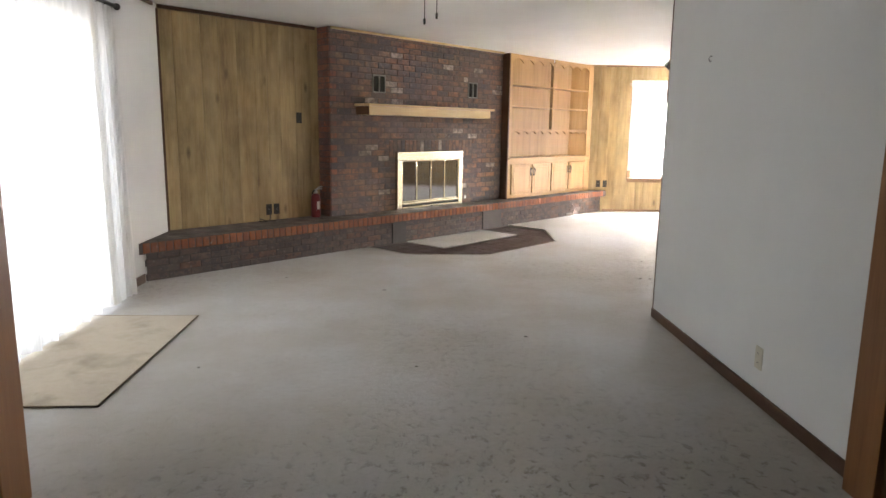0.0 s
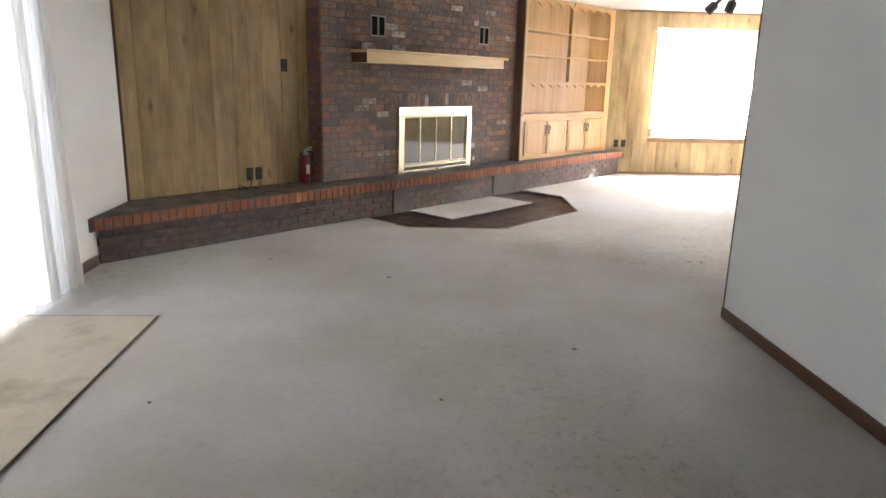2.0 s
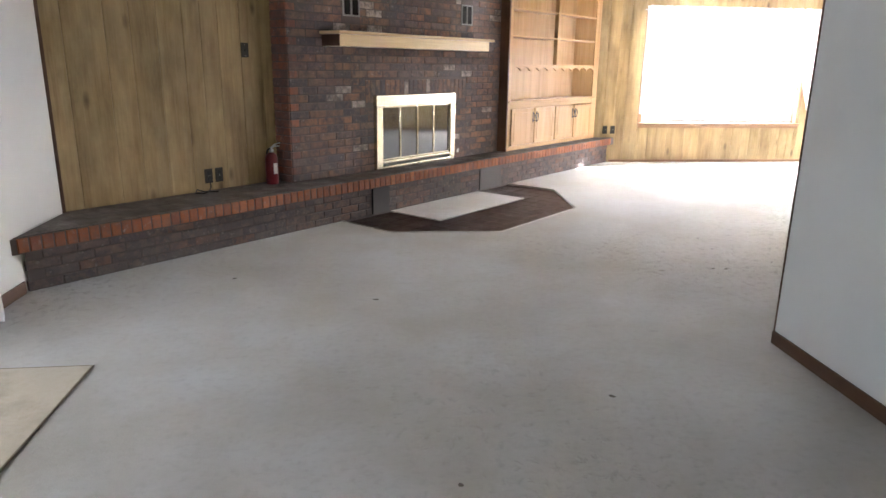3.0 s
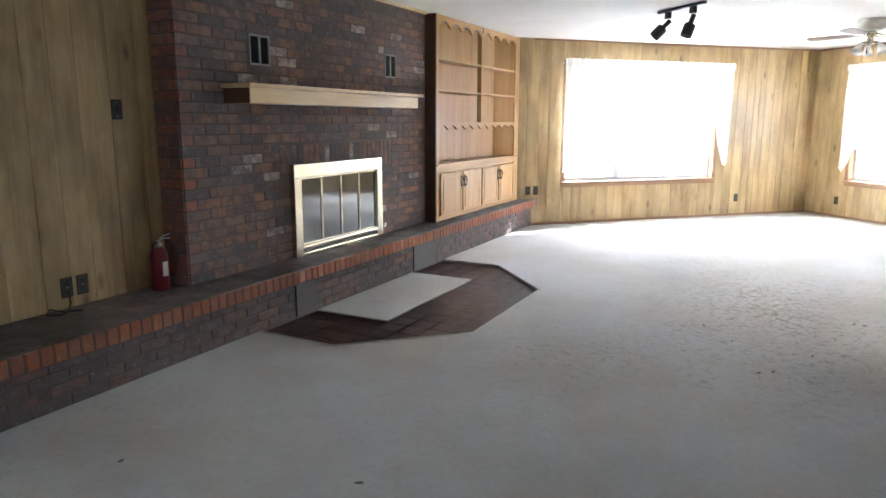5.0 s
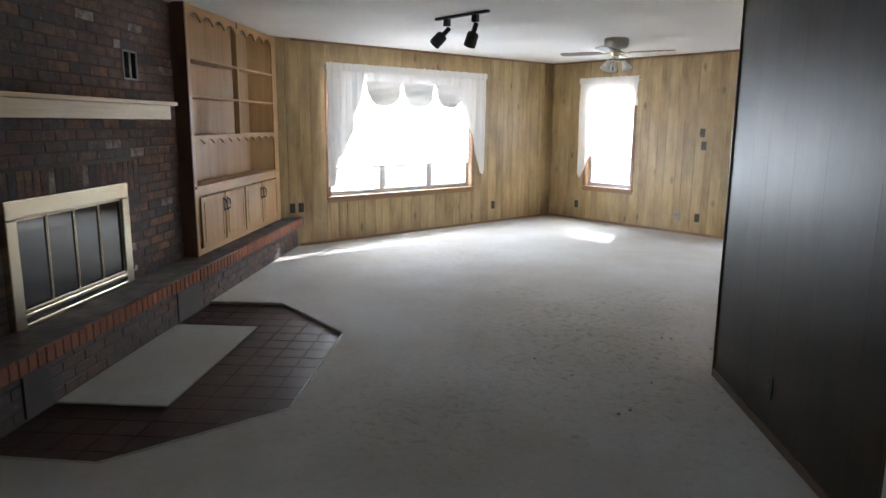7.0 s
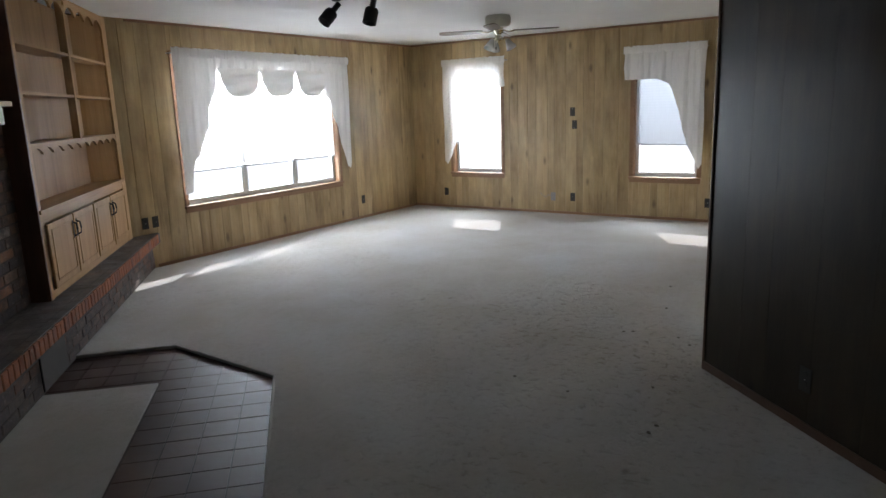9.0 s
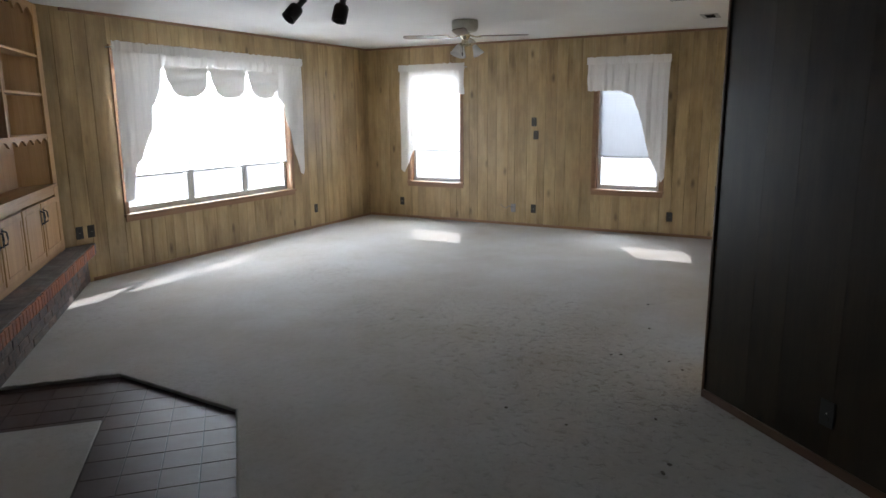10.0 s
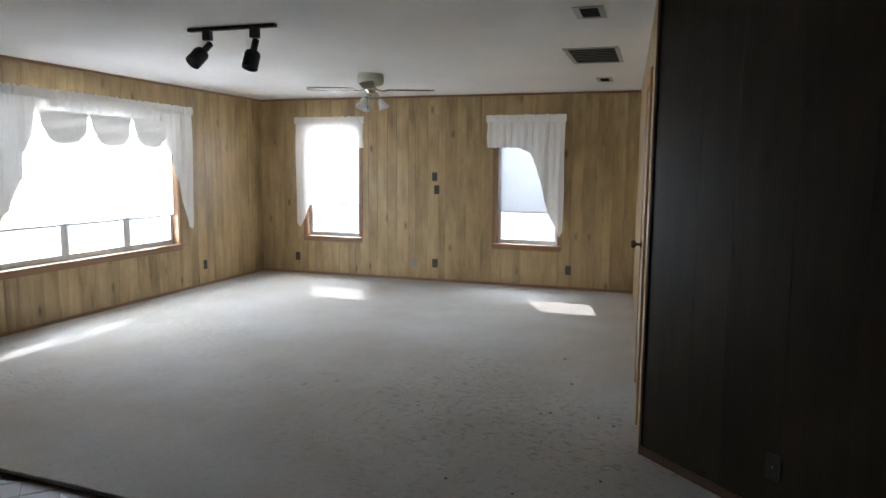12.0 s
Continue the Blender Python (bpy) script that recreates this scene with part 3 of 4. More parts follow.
piece("divider", bookcase, (CM - 0.01, CM + 0.01, 0.022, 0.06, 1.357 - HT, TOP - 0.03), M_cab)
piece("counter", bookcase, (CU0 + 0.002, CU1 - 0.03, -0.016, CBACK - 0.012, 0.925 - HT, 0.95 - HT), M_cab_h, "golden wood counter")
for z in (2.008, 1.70):
    for x0, x1 in ((CU0 + 0.021, CM - 0.011), (CM + 0.011, CU1 - 0.09)):
        piece("shelf", bookcase, (x0, x1, 0.004 if x0 > 0 else 0, CBACK - 0.012 if x0 < CM else 0.14, z - HT - 0.02, z - HT), M_cab_h)
piece("shelf", bookcase, (CU0 + 0.021, CU1 - 0.22, 0.021, CBACK - 0.012, 1.35 - HT, 1.37 - HT), M_cab_h)
piece("rail", bookcase, (CU0 + 0.056, CU1 - 0.101, 0.001, 0.019, 0.86 - HT, 0.924 - HT), M_cab_h)
piece("rail", bookcase, (CU0 + 0.056, CU1 - 0.101, 0.001, 0.019, 0.003, 0.055), M_cab_h)


def scallops(x0, x1, z_top, drop, n):
    pts = [(x0, z_top), (x1, z_top)]
    steps = n * 12
    for i in range(steps + 1):
        s = i / steps
        x = x1 + (x0 - x1) * s
        k = abs(math.sin(math.pi * n * s))
        pts.append((x, z_top - drop * (1.0 - 0.55 * k ** 0.8)))
    b = prism(pts, -0.019, -0.002)
    b.transform(Matrix.Rotation(radians(90), 4, "X"))
    return b


for x0, x1 in ((CU0 + 0.056, CM - 0.025), (CM + 0.025, CU1 - 0.101)):
    part("scalloped_trim", scallops(x0, x1, TOP - 0.002, 0.115, 4), M_cab_h, bookcase)
part("scalloped_trim", scallops(CU0 + 0.056, CU1 - 0.101, 1.371 - HT, 0.075, 10), M_cab_h, bookcase)
for i, (x0, x1) in enumerate(((7.735, 8.245), (8.265, 8.755), (8.785, 9.265), (9.285, 9.80))):
    d = part("door", bm_box(x0, x1, -0.018, -0.001, 0.062, 0.495, 0.006), M_cab, bookcase, "golden wood cupboard door with routed border")
    for a in ((x0 + 0.05, x1 - 0.05, 0.105, 0.113), (x0 + 0.05, x1 - 0.05, 0.445, 0.453), (x0 + 0.05, x0 + 0.058, 0.114, 0.444), (x1 - 0.058, x1 - 0.05, 0.114, 0.444)):
        part("bead", bm_box(a[0], a[1], -0.023, -0.0185, a[2], a[3], 0.002), M_cab, d)
    hx = x1 - 0.03 if i % 2 == 0 else x0 + 0.03
    h = tube([(hx, -0.02, 0.335), (hx, -0.045, 0.345), (hx, -0.05, 0.385), (hx, -0.045, 0.425), (hx, -0.02, 0.435)], 0.006)
    bm_box(hx - 0.011, hx + 0.011, -0.0225, -0.0185, 0.32, 0.45, 0.003, h)
    part("handle", h, M_dark, d, "dark bronze pull handle")
for x0, x1 in ((5.25, 5.47), (6.95, 7.36)):
    part("access_panel", bm_box(x0, x1, -0.0125, -0.006, 0.004, HT - 0.102, 0.002), M_slab, hearth, "plain grey panel in the hearth front")
    part("joint", bm_box(x0 - 0.012, x0 - 0.001, -0.0085, -0.0065, 0.004, HT - 0.102), M_soot_shade, hearth)
# brass fireplace screen with four glass doors
screen = thing("fireplace_screen", at_diag(0, BRICK - 0.001, HT + 0.004), "polished brass fireplace screen with four glass doors", "fireplace screen")
SX0, SX1, ST = 5.53, 6.75, 1.068 - HT
for a in ((SX0, SX1, ST - 0.105, ST), (SX0, SX0 + 0.085, 0.0, ST - 0.106), (SX1 - 0.085, SX1, 0.0, ST - 0.106), (SX0 + 0.086, SX1 - 0.086, 0.0, 0.03), (SX0 + 0.086, SX1 - 0.086, 0.055, 0.085)):
    part("frame_bar", bm_box(a[0], a[1], -0.05, -0.001, a[2], a[3], 0.008), M_brass, screen)
part("vent_slot", bm_box(SX0 + 0.087, SX1 - 0.087, -0.03, -0.002, 0.031, 0.054), M_black, screen)
gx0, gx1 = SX0 + 0.088, SX1 - 0.088
gw = (gx1 - gx0) / 4
for i in range(4):
    a, b = gx0 + i * gw + 0.003, gx0 + (i + 1) * gw - 0.003
    p = part("glass_door", bm_box(a + 0.0065, b - 0.0065, -0.026, -0.020, 0.1, ST - 0.122), M_fglass, screen, "smoked glass door")
    for q in ((a, a + 0.006, 0.088, ST - 0.108), (b - 0.006, b, 0.088, ST - 0.108), (a + 0.0065, b - 0.0065, 0.088, 0.1), (a + 0.0065, b - 0.0065, ST - 0.12, ST - 0.108)):
        part("door_edge", bm_box(q[0], q[1], -0.034, -0.016, q[2], q[3], 0.002), M_brass, p)
part("knob", turned([(0.005, 0), (0.014, 0.006), (0.012, 0.018), (0.004, 0.022)], 12, pose((gx0 + gx1) / 2, -0.051, 0.015, 90)), M_dark, screen)
mantel = thing("mantel_shelf", at_diag(0, BRICK - 0.001), "pale wooden box mantel shelf on the bricks", "shelf")
part("beam", bm_box(4.92, 7.10, -0.225, 0, 1.503, 1.600, 0.004), M_mantel, mantel)
# thin cap that colours the left end dark, as it lies in shade
part("end_cap", bm_box(4.915, 4.9195, -0.224, 0, 1.504, 1.599), M_side, mantel, "mantel end, its shade in a darker brown")
part("top_board", bm_box(4.89, 7.16, -0.255, 0, 1.601, 1.628, 0.006), M_mantel, mantel)
for x0, x1, z0, z1 in vents:
    v = thing("fireplace_vent", at_diag(0, BRICK - 0.001), "grey framed dark air vent in the bricks", "vent", "fireplace vents")
    for a in ((x0, x1, z0, z0 + 0.014), (x0, x1, z1 - 0.014, z1), (x0, x0 + 0.014, z0 + 0.0145, z1 - 0.0145), (x1 - 0.014, x1, z0 + 0.0145, z1 - 0.0145), ((x0 + x1) / 2 - 0.009, (x0 + x1) / 2 + 0.009, z0 + 0.0145, z1 - 0.0145)):
        part("frame_bar", bm_box(a[0], a[1], -0.012, 0, a[2], a[3], 0.002), M_grey, v)
    part("backing", bm_box(x0 + 0.0145, x1 - 0.0145, -0.003, 0, z0 + 0.0145, z1 - 0.0145), M_soot_shade, v)
    for k in range(7):
        z = z0 + 0.03 + k * 0.023
        part("slat", bm_box(x0 + 0.015, x1 - 0.015, -0.008, -0.0035, z, z + 0.004), M_soot_shade, v)
key = thing("gas_key_plate", at_diag(6.86, BRICK, 0.438), "small round white gas valve plate", "valve")
part("plate", turned([(0.0, 0), (0.024, 0.0), (0.024, 0.004), (0.018, 0.008), (0.0, 0.008)], 20, pose(0, 0, 0, 90)), M_tag, key)
part("socket", turned([(0.0, 0.0081), (0.007, 0.0081), (0.007, 0.014), (0.0, 0.014)], 12, pose(0, 0, 0, 90)), M_chrome, key)

# fire extinguisher on the hearth
ext = thing("fire_extinguisher", at_diag(4.40, 6.38, HT + 0.003), "red fire extinguisher standing on the hearth", "fire extinguisher")
part("cylinder", turned([(0.0, 0.0), (0.050, 0.0), (0.053, 0.008), (0.053, 0.215), (0.046, 0.245), (0.028, 0.262), (0.016, 0.268), (0.0, 0.268)], 28), M_red, ext)
part("label", bm_box(-0.02, 0.016, -0.0565, -0.048, 0.09, 0.18, 0.003), M_tag, ext, "small pale instruction label")
part("valve", turned([(0.0, 0.268), (0.014, 0.268), (0.014, 0.295), (0.010, 0.31), (0.0, 0.31)], 14), M_chrome, ext)
part("handle", tube([(0.0, 0, 0.30), (0.03, -0.01, 0.318), (0.075, -0.02, 0.315)], 0.006, 8, tube([(0.0, 0, 0.305), (0.03, -0.01, 0.333), (0.08, -0.02, 0.342)], 0.005)), M_chrome, ext)
part("nozzle", tube([(0, 0, 0.295), (-0.03, -0.01, 0.30), (-0.055, -0.02, 0.285), (-0.062, -0.022, 0.26)], 0.007), M_black, ext)
part("gauge", turned([(0.0, 0), (0.013, 0), (0.013, 0.008), (0.0, 0.008)], 14, pose(0.0, -0.015, 0.285, 90)), M_tag, ext)


# ---- plates and outlets ----
def plate(name, m, label, category, mat=M_dark, kind="outlet", w=0.07, h=0.115, group=""):
    p = thing(name, m, label, category, group)
    part("cover", bm_box(-w / 2, w / 2, -0.006, -0.0002, -h / 2, h / 2, 0.002), mat, p)
    if kind == "outlet":
        for z in (-0.024, 0.024):
            s = part("socket", turned([(0.0, 0), (0.016, 0), (0.016, 0.0025), (0.0, 0.0025)], 16, pose(0, -0.0061, z, 90)), M_ivory if mat is M_ivory else M_black, p)
            for x in (-0.006, 0.006):
                part("slot", bm_box(x - 0.001, x + 0.001, -0.0092, -0.0087, z - 0.005, z + 0.005), M_black, s)
    elif kind == "switch":
        part("toggle", bm_box(-0.005, 0.005, -0.016, -0.0061, -0.012, 0.012, 0.002), M_black if mat is M_dark else M_ivory, p)
    for z in ((0,) if kind == "outlet" else (-h * 0.36, h * 0.36)):
        part("screw", turned([(0.0, 0), (0.003, 0), (0.003, 0.001), (0.0, 0.001)], 8, pose(0, -0.0061, z, 90)), M_chrome, p)
    return p


def north(x, z):
    return pose(x, NORTH - P, z)


def east(y, z):
    return pose(EAST - P, y, z, 0, 0, -90)


plate("wall_switch", at_diag(4.275, PANEL - P, 1.455), "dark brown switch plate on the panelling", "switch", kind="switch")
for u in (3.86, 3.955):
    plate("wall_outlet", at_diag(u, PANEL - P, 0.475), "dark brown outlet plate just above the hearth", "outlet", group="outlets above the hearth")
for x in (2.86, 2.975):
    plate("wall_outlet", north(x, 0.47), "dark brown outlet plate beside the hearth", "outlet", kind="outlet", group="outlets beside the hearth")
plate("wall_outlet", north(6.27, 0.265), "dark brown outlet plate below the wide window", "outlet")
for y in (10.87, 8.81, 7.045):
    plate("wall_outlet", east(y, 0.24), "dark brown outlet plate on the panelling", "outlet", group="outlets on the panelling")
plate("wall_switch", east(8.82, 1.39), "dark brown switch plate on the panelling", "switch", kind="switch")
plate("wall_switch", east(8.79, 1.22), "blank dark brown cover plate on the panelling", "switch", kind="blank")
plate("cable_plate", east(9.10, 0.235), "grey cable plate with a loose coaxial lead", "cable plate", M_grey, "blank")
plate("wall_outlet", WHITE @ Matrix.Translation((1.6, 0, 0.235)), "ivory outlet plate on the white wall", "outlet", M_ivory)
plate("wall_switch", pose(WEST, 5.55, 0.50, 0, 0, 90), "white outlet plate beside the curtain", "outlet", M_vinyl, "outlet")
plate("wall_outlet", PART_M @ Matrix.Translation((0.78, -P, 0.25)), "black outlet plate on the dark panelling", "outlet", M_black)
cable = thing("loose_cable", east(9.13, 0.24), "loose grey cable curling from the wall plate", "cable")
part("cord", tube([(0.02, -0.006, 0.0), (-0.02, -0.03, 0.02), (-0.07, -0.04, -0.01), (-0.12, -0.035, 0.015), (-0.15, -0.03, 0.045)], 0.004), M_grey, cable)
cord = thing("loose_wire", at_diag(3.80, PANEL - 0.10, HT + 0.003), "loose dark wire lying on the hearth", "wire")
part("cord", tube([(0.06, 0.07, 0.10), (0.05, 0.05, 0.03), (0.0, 0.0, 0.006), (-0.07, -0.03, 0.006), (-0.12, 0.0, 0.012), (-0.08, 0.04, 0.03), (-0.02, 0.02, 0.006), (0.06, -0.04, 0.006)], 0.005), M_black, cord)
hook = thing("wall_hook", WHITE @ Matrix.Translation((0.71, 0, 1.79)), "small bent metal hook in the white wall", "hook")
part("wire", tube([(0, 0, 0.015), (0, -0.012, 0.015), (0.0, -0.02, 0.0), (0, -0.012, -0.018), (0.0, -0.003, -0.012)], 0.003), M_dark, hook)


# ---- windows ----
def window(name, m, x0, x1, z0, z1, lights, label, shade_to, shade_mat, meeting=False):
    """Casing, sill, sashes and panes in an opening of a wall along local x; the room is at negative y."""
    w = thing(name, m, label, "window", "", "structure")
    d = 0.0108
    for a in ((x0 - 0.045, x0 + 0.001, z0, z1), (x1 - 0.001, x1 + 0.045, z0, z1), (x0 - 0.045, x1 + 0.045, z1 + 0.001, z1 + 0.05)):
        part("casing", bm_box(a[0], a[1], -d - 0.012, -d, a[2], a[3], 0.003), M_sill, w)
    part("window_sill", bm_box(x0 - 0.05, x1 + 0.05, -d - 0.03, 0.15, z0 - 0.032, z0 - 0.001, 0.005), M_sill, w, "brown wooden sill")
    part("apron", bm_box(x0 - 0.04, x1 + 0.04, -d - 0.014, -d, z0 - 0.075, z0 - 0.0325, 0.004), M_sill, w, "brown wooden apron")
    part("lining", bm_box(x0 + 0.0005, x0 + 0.012, -0.009, 0.15, z0, z1 - 0.001), M_sill, w)
    part("lining", bm_box(x1 - 0.012, x1 - 0.0005, -0.009, 0.15, z0, z1 - 0.001), M_sill, w)
    part("lining", bm_box(x0 + 0.0125, x1 - 0.0125, -0.009, 0.15, z1 - 0.013, z1 - 0.001), M_sill, w)
    a0, a1 = x0 + 0.0125, x1 - 0.0125
    n = len(lights) + 1
    edges = [a0, *lights, a1]
    for i in range(n):
        b0, b1 = edges[i] + 0.001, edges[i + 1] - 0.001
        f = bmesh.new()
        for q in ((b0, b0 + 0.045, z0, z1 - 0.014), (b1 - 0.045, b1, z0, z1 - 0.014), (b0 + 0.0455, b1 - 0.0455, z0, z0 + 0.055), (b0 + 0.0455, b1 - 0.0455, z1 - 0.06, z1 - 0.014)):
            bm_box(q[0], q[1], 0.07, 0.12, q[2], q[3], 0.004, f)
        if meeting:
            zm = (z0 + z1) / 2
            bm_box(b0 + 0.0455, b1 - 0.0455, 0.07, 0.12, zm - 0.02, zm + 0.02, 0.004, f)
        s = part("window_frame", f, M_vinyl, w, "white vinyl sash")
        g = part("pane", bm_box(b0 + 0.0455, b1 - 0.0455, 0.092, 0.098, z0 + 0.055, z1 - 0.061), M_pane, s)
        g.visible_shadow = False
    shade = thing("roller_shade", m, "white window shade drawn most of the way down", "window shade", "window shades")
    rows = 64
    b = bmesh.new()
    top, ys = z1 - 0.03, 0.045
    prev = None
    for i in range(rows + 1):
        z = top + (shade_to - top) * i / rows
        y = ys + (0.0004 if i % 2 else -0.0004)
        cur = [b.verts.new((a0 + 0.004, y, z)), b.verts.new((a1 - 0.004, y, z))]
        if prev:
            b.faces.new((prev[0], prev[1], cur[1], cur[0]))
        prev = cur
    part("fabric", b, shade_mat, shade)
    part("bottom_rail", bm_box(a0 + 0.003, a1 - 0.003, ys - 0.008, ys + 0.008, shade_to - 0.014, shade_to + 0.004, 0.003), M_vinyl, shade)
    part("roller", tube([(a0 + 0.003, ys, top + 0.005), (a1 - 0.003, ys, top + 0.005)], 0.014, 12), M_vinyl, shade)
    return w


window("window_1", pose(0, NORTH, 0), *NW[0], (4.25, 5.06), "wide three-light window with white frames and wooden casing", 0.93, M_shade)
EM = pose(EAST, NORTH, 0, 0, 0, -90)
window("window_2", EM, *EW[0], (), "narrow white window with wooden casing", 1.0, M_shade)
window("window_3", EM, *EW[1], (), "narrow white window with a grey shade", 0.96, M_blind)


def curtain(name, m, x0, x1, z_top, bottom, label, mat, depth=0.075, folds=34, seed=1, group=""):
    """Gathered cloth on a rod from x0 to x1 with a given lower edge."""
    rng = random.Random(seed)
    c = thing(name, m, label, "curtain", group)
    b = bmesh.new()
    nx, nz = int((x1 - x0) / 0.011), 26
    ph = [rng.uniform(0, 6.28) for _ in range(4)]
    grid = []
    for i in range(nx + 1):
        x = x0 + (x1 - x0) * i / nx
        zb = bottom(x)
        col = []
        for j in range(nz + 1):
            s = j / nz
            z = z_top + (zb - z_top) * s
            fade = 0.55 + 0.45 * s
            k = 2 * math.pi * folds / (x1 - x0)
            y = -depth + 0.005 * fade * math.sin(k * x + ph[0] + 0.8 * s) + 0.008 * math.sin(0.37 * k * x + ph[1] + 1.5 * s) + 0.002 * (1 - 0.6 * s) * math.sin(2.3 * k * x + ph[2])
            if j == 0:
                z += 0.006 * math.sin(1.7 * k * x + ph[3]) + 0.008 * math.sin(0.6 * k * x)
            if j == nz:
                z += 0.004 * math.sin(1.3 * k * x + ph[3])
            col.append(b.verts.new((x + 0.004 * math.sin(9 * s + 0.5 * k * x), y - 0.02 * math.sin(math.pi * min(1, s * 1.2)) * 0.6, z)))
        grid.append(col)
    for p, q in zip(grid, grid[1:]):
        for j in range(nz):
            f = b.faces.new((p[j], p[j + 1], q[j + 1], q[j]))
            f.smooth = True
    part("fabric", b, mat, c)
    # ruffled header over the rod pocket
    h = bmesh.new()
    prev = None
    for i in range(nx * 2 + 1):
        x = x0 - 0.012 + (x1 - x0 + 0.024) * i / (nx * 2)
        y = -depth - 0.012 + 0.013 * noise.noise(Vector((x * 16, seed, 0))) + 0.006 * noise.noise(Vector((x * 45, seed, 3)))
        cur = [h.verts.new((x, y, z_top - 0.075)), h.verts.new((x, y - 0.012, z_top - 0.04)), h.verts.new((x, y * 1.05, z_top + 0.016 + 0.016 * noise.noise(Vector((x * 22, seed, 7)))))]
        if prev:
            for k in range(2):
                f = h.faces.new((prev[k], cur[k], cur[k + 1], prev[k + 1]))
                f.smooth = True
        prev = cur
    part("ruffle", h, mat, c)
    rod = tube([(x0 - 0.005, -0.012, z_top - 0.04), (x0 - 0.005, -depth + 0.004, z_top - 0.04), (x1 + 0.005, -depth + 0.004, z_top - 0.04), (x1 + 0.005, -0.012, z_top - 0.04)], 0.006)
    part("rod", rod, M_vinyl, c)
    return c


def lerp(x, pts):
    for (a, p), (b, q) in zip(pts, pts[1:]):
        if x <= b:
            return p + (q - p) * max(0.0, (x - a) / (b - a))
    return pts[-1][1]


def swags(x):
    if x < 3.87:
        return lerp(x, [(3.36, 0.70), (3.42, 0.73), (3.46, 0.97), (3.49, 1.07), (3.55, 1.09), (3.67, 1.33), (3.71, 1.37), (3.715, 1.60), (3.83, 1.76), (3.87, 1.97)])
    if x > 5.50:
        return lerp(x, [(5.50, 1.95), (5.53, 1.72), (5.66, 1.63), (5.69, 1.44), (5.76, 1.30), (5.80, 1.12), (5.83, 1.0), (5.88, 0.86), (5.91, 0.77), (5.96, 0.75), (6.0, 0.82)])
    return 1.965


wide_curtain = curtain("window_curtain", pose(0, NORTH, 0), 3.33, 6.0, 2.18, swags, "white voile valance with three swags and side jabots", M_lace, 0.08, 24, 2)


def swag(x0, x1, z0, drop, depth, seed):
    """One scooped swag: a cloth bag with curved folds, hung between two points."""
    rng = random.Random(seed)
    b = bmesh.new()
    nx, nz = 44, 26
    ph = rng.uniform(0, 6)
    tilt = rng.uniform(-0.25, 0.25)
    grid = []
    for i in range(nx + 1):
        a = -1 + 2 * i / nx
        low = max(0.0, 1 - abs(a) ** 3.2) ** 0.55
        col = []
        for j in range(nz + 1):
            t = j / nz
            x = (x0 + x1) / 2 + (x1 - x0) / 2 * a * (1 - 0.04 * t) + 0.012 * tilt * t
            z = z0 + 0.03 - (0.03 + drop * low) * t
            fold = math.sin(9 * t * low + ph + 2.2 * a * tilt) * 0.015 + math.sin(19 * t * low + 2 * ph + 3 * a) * 0.005
            col.append(b.verts.new((x, -depth - 0.028 * math.sin(math.pi * min(1, t * 0.8)) * low - fold * low, z)))
        grid.append(col)
    for p, q in zip(grid, grid[1:]):
        for j in range(nz):
            f = b.faces.new((p[j], p[j + 1], q[j + 1], q[j]))
            f.smooth = True
    return b


for k, (xa, xb) in enumerate(((3.865, 4.44), (4.452, 5.005), (5.02, 5.55))):
    part("swag", swag(xa, xb, 1.975, 0.275, 0.112, 40 + k), M_swag, wide_curtain, "scooped swag of doubled white voile")


def jabot(x):
    """Short valance with one long tail; x runs from the short side, 0 to 1."""
    return lerp(x, [(0, 1.765), (0.42, 1.765), (0.56, 1.70), (0.66, 1.50), (0.72, 1.25), (0.79, 1.0), (0.90, 0.78), (0.96, 0.66), (1.0, 0.72)])


a0, a1 = NORTH - 10.83, NORTH - 9.81
curtain("window_curtain", EM, a0, a1, 2.165, lambda x: jabot((a1 - x) / (a1 - a0)), "white voile valance with one long tail, bright with daylight", M_sheer, 0.075, 11, 4)
b0, b1 = NORTH - 8.10, NORTH - 7.12
curtain("window_curtain", EM, b0, b1, 2.155, lambda x: jabot((x - b0) / (b1 - b0)), "white voile valance with one long tail", M_lace, 0.075, 11, 6)

# ---- glass sliding door with long sheer curtains ----
WM = pose(WEST, 0, 0, 0, 0, 90)
slider = thing("door_1", WM, "white framed glass sliding door behind sheers", "door", "", "structure")
for x0, x1, y in ((2.852, 4.02, 0.03), (3.98, 5.148, 0.075)):
    f = bmesh.new()
    for q in ((x0, x0 + 0.06, 0.012, 2.058), (x1 - 0.06, x1, 0.012, 2.058), (x0 + 0.0605, x1 - 0.0605, 0.012, 0.09), (x0 + 0.0605, x1 - 0.0605, 1.99, 2.058)):
        bm_box(q[0], q[1], y, y + 0.04, q[2], q[3], 0.004, f)
    s = part("door_frame", f, M_vinyl, slider)
    g = part("pane", bm_box(x0 + 0.0605, x1 - 0.0605, y + 0.017, y + 0.023, 0.0905, 1.9895), M_pane, s)
    g.visible_shadow = False
part("threshold", bm_box(2.852, 5.148, 0.002, 0.15, -0.02, 0.010, 0.003), M_grey, slider)

drape = thing("sheer_curtain", WM, "long white sheer curtain, pleated, over the glass door", "curtain")


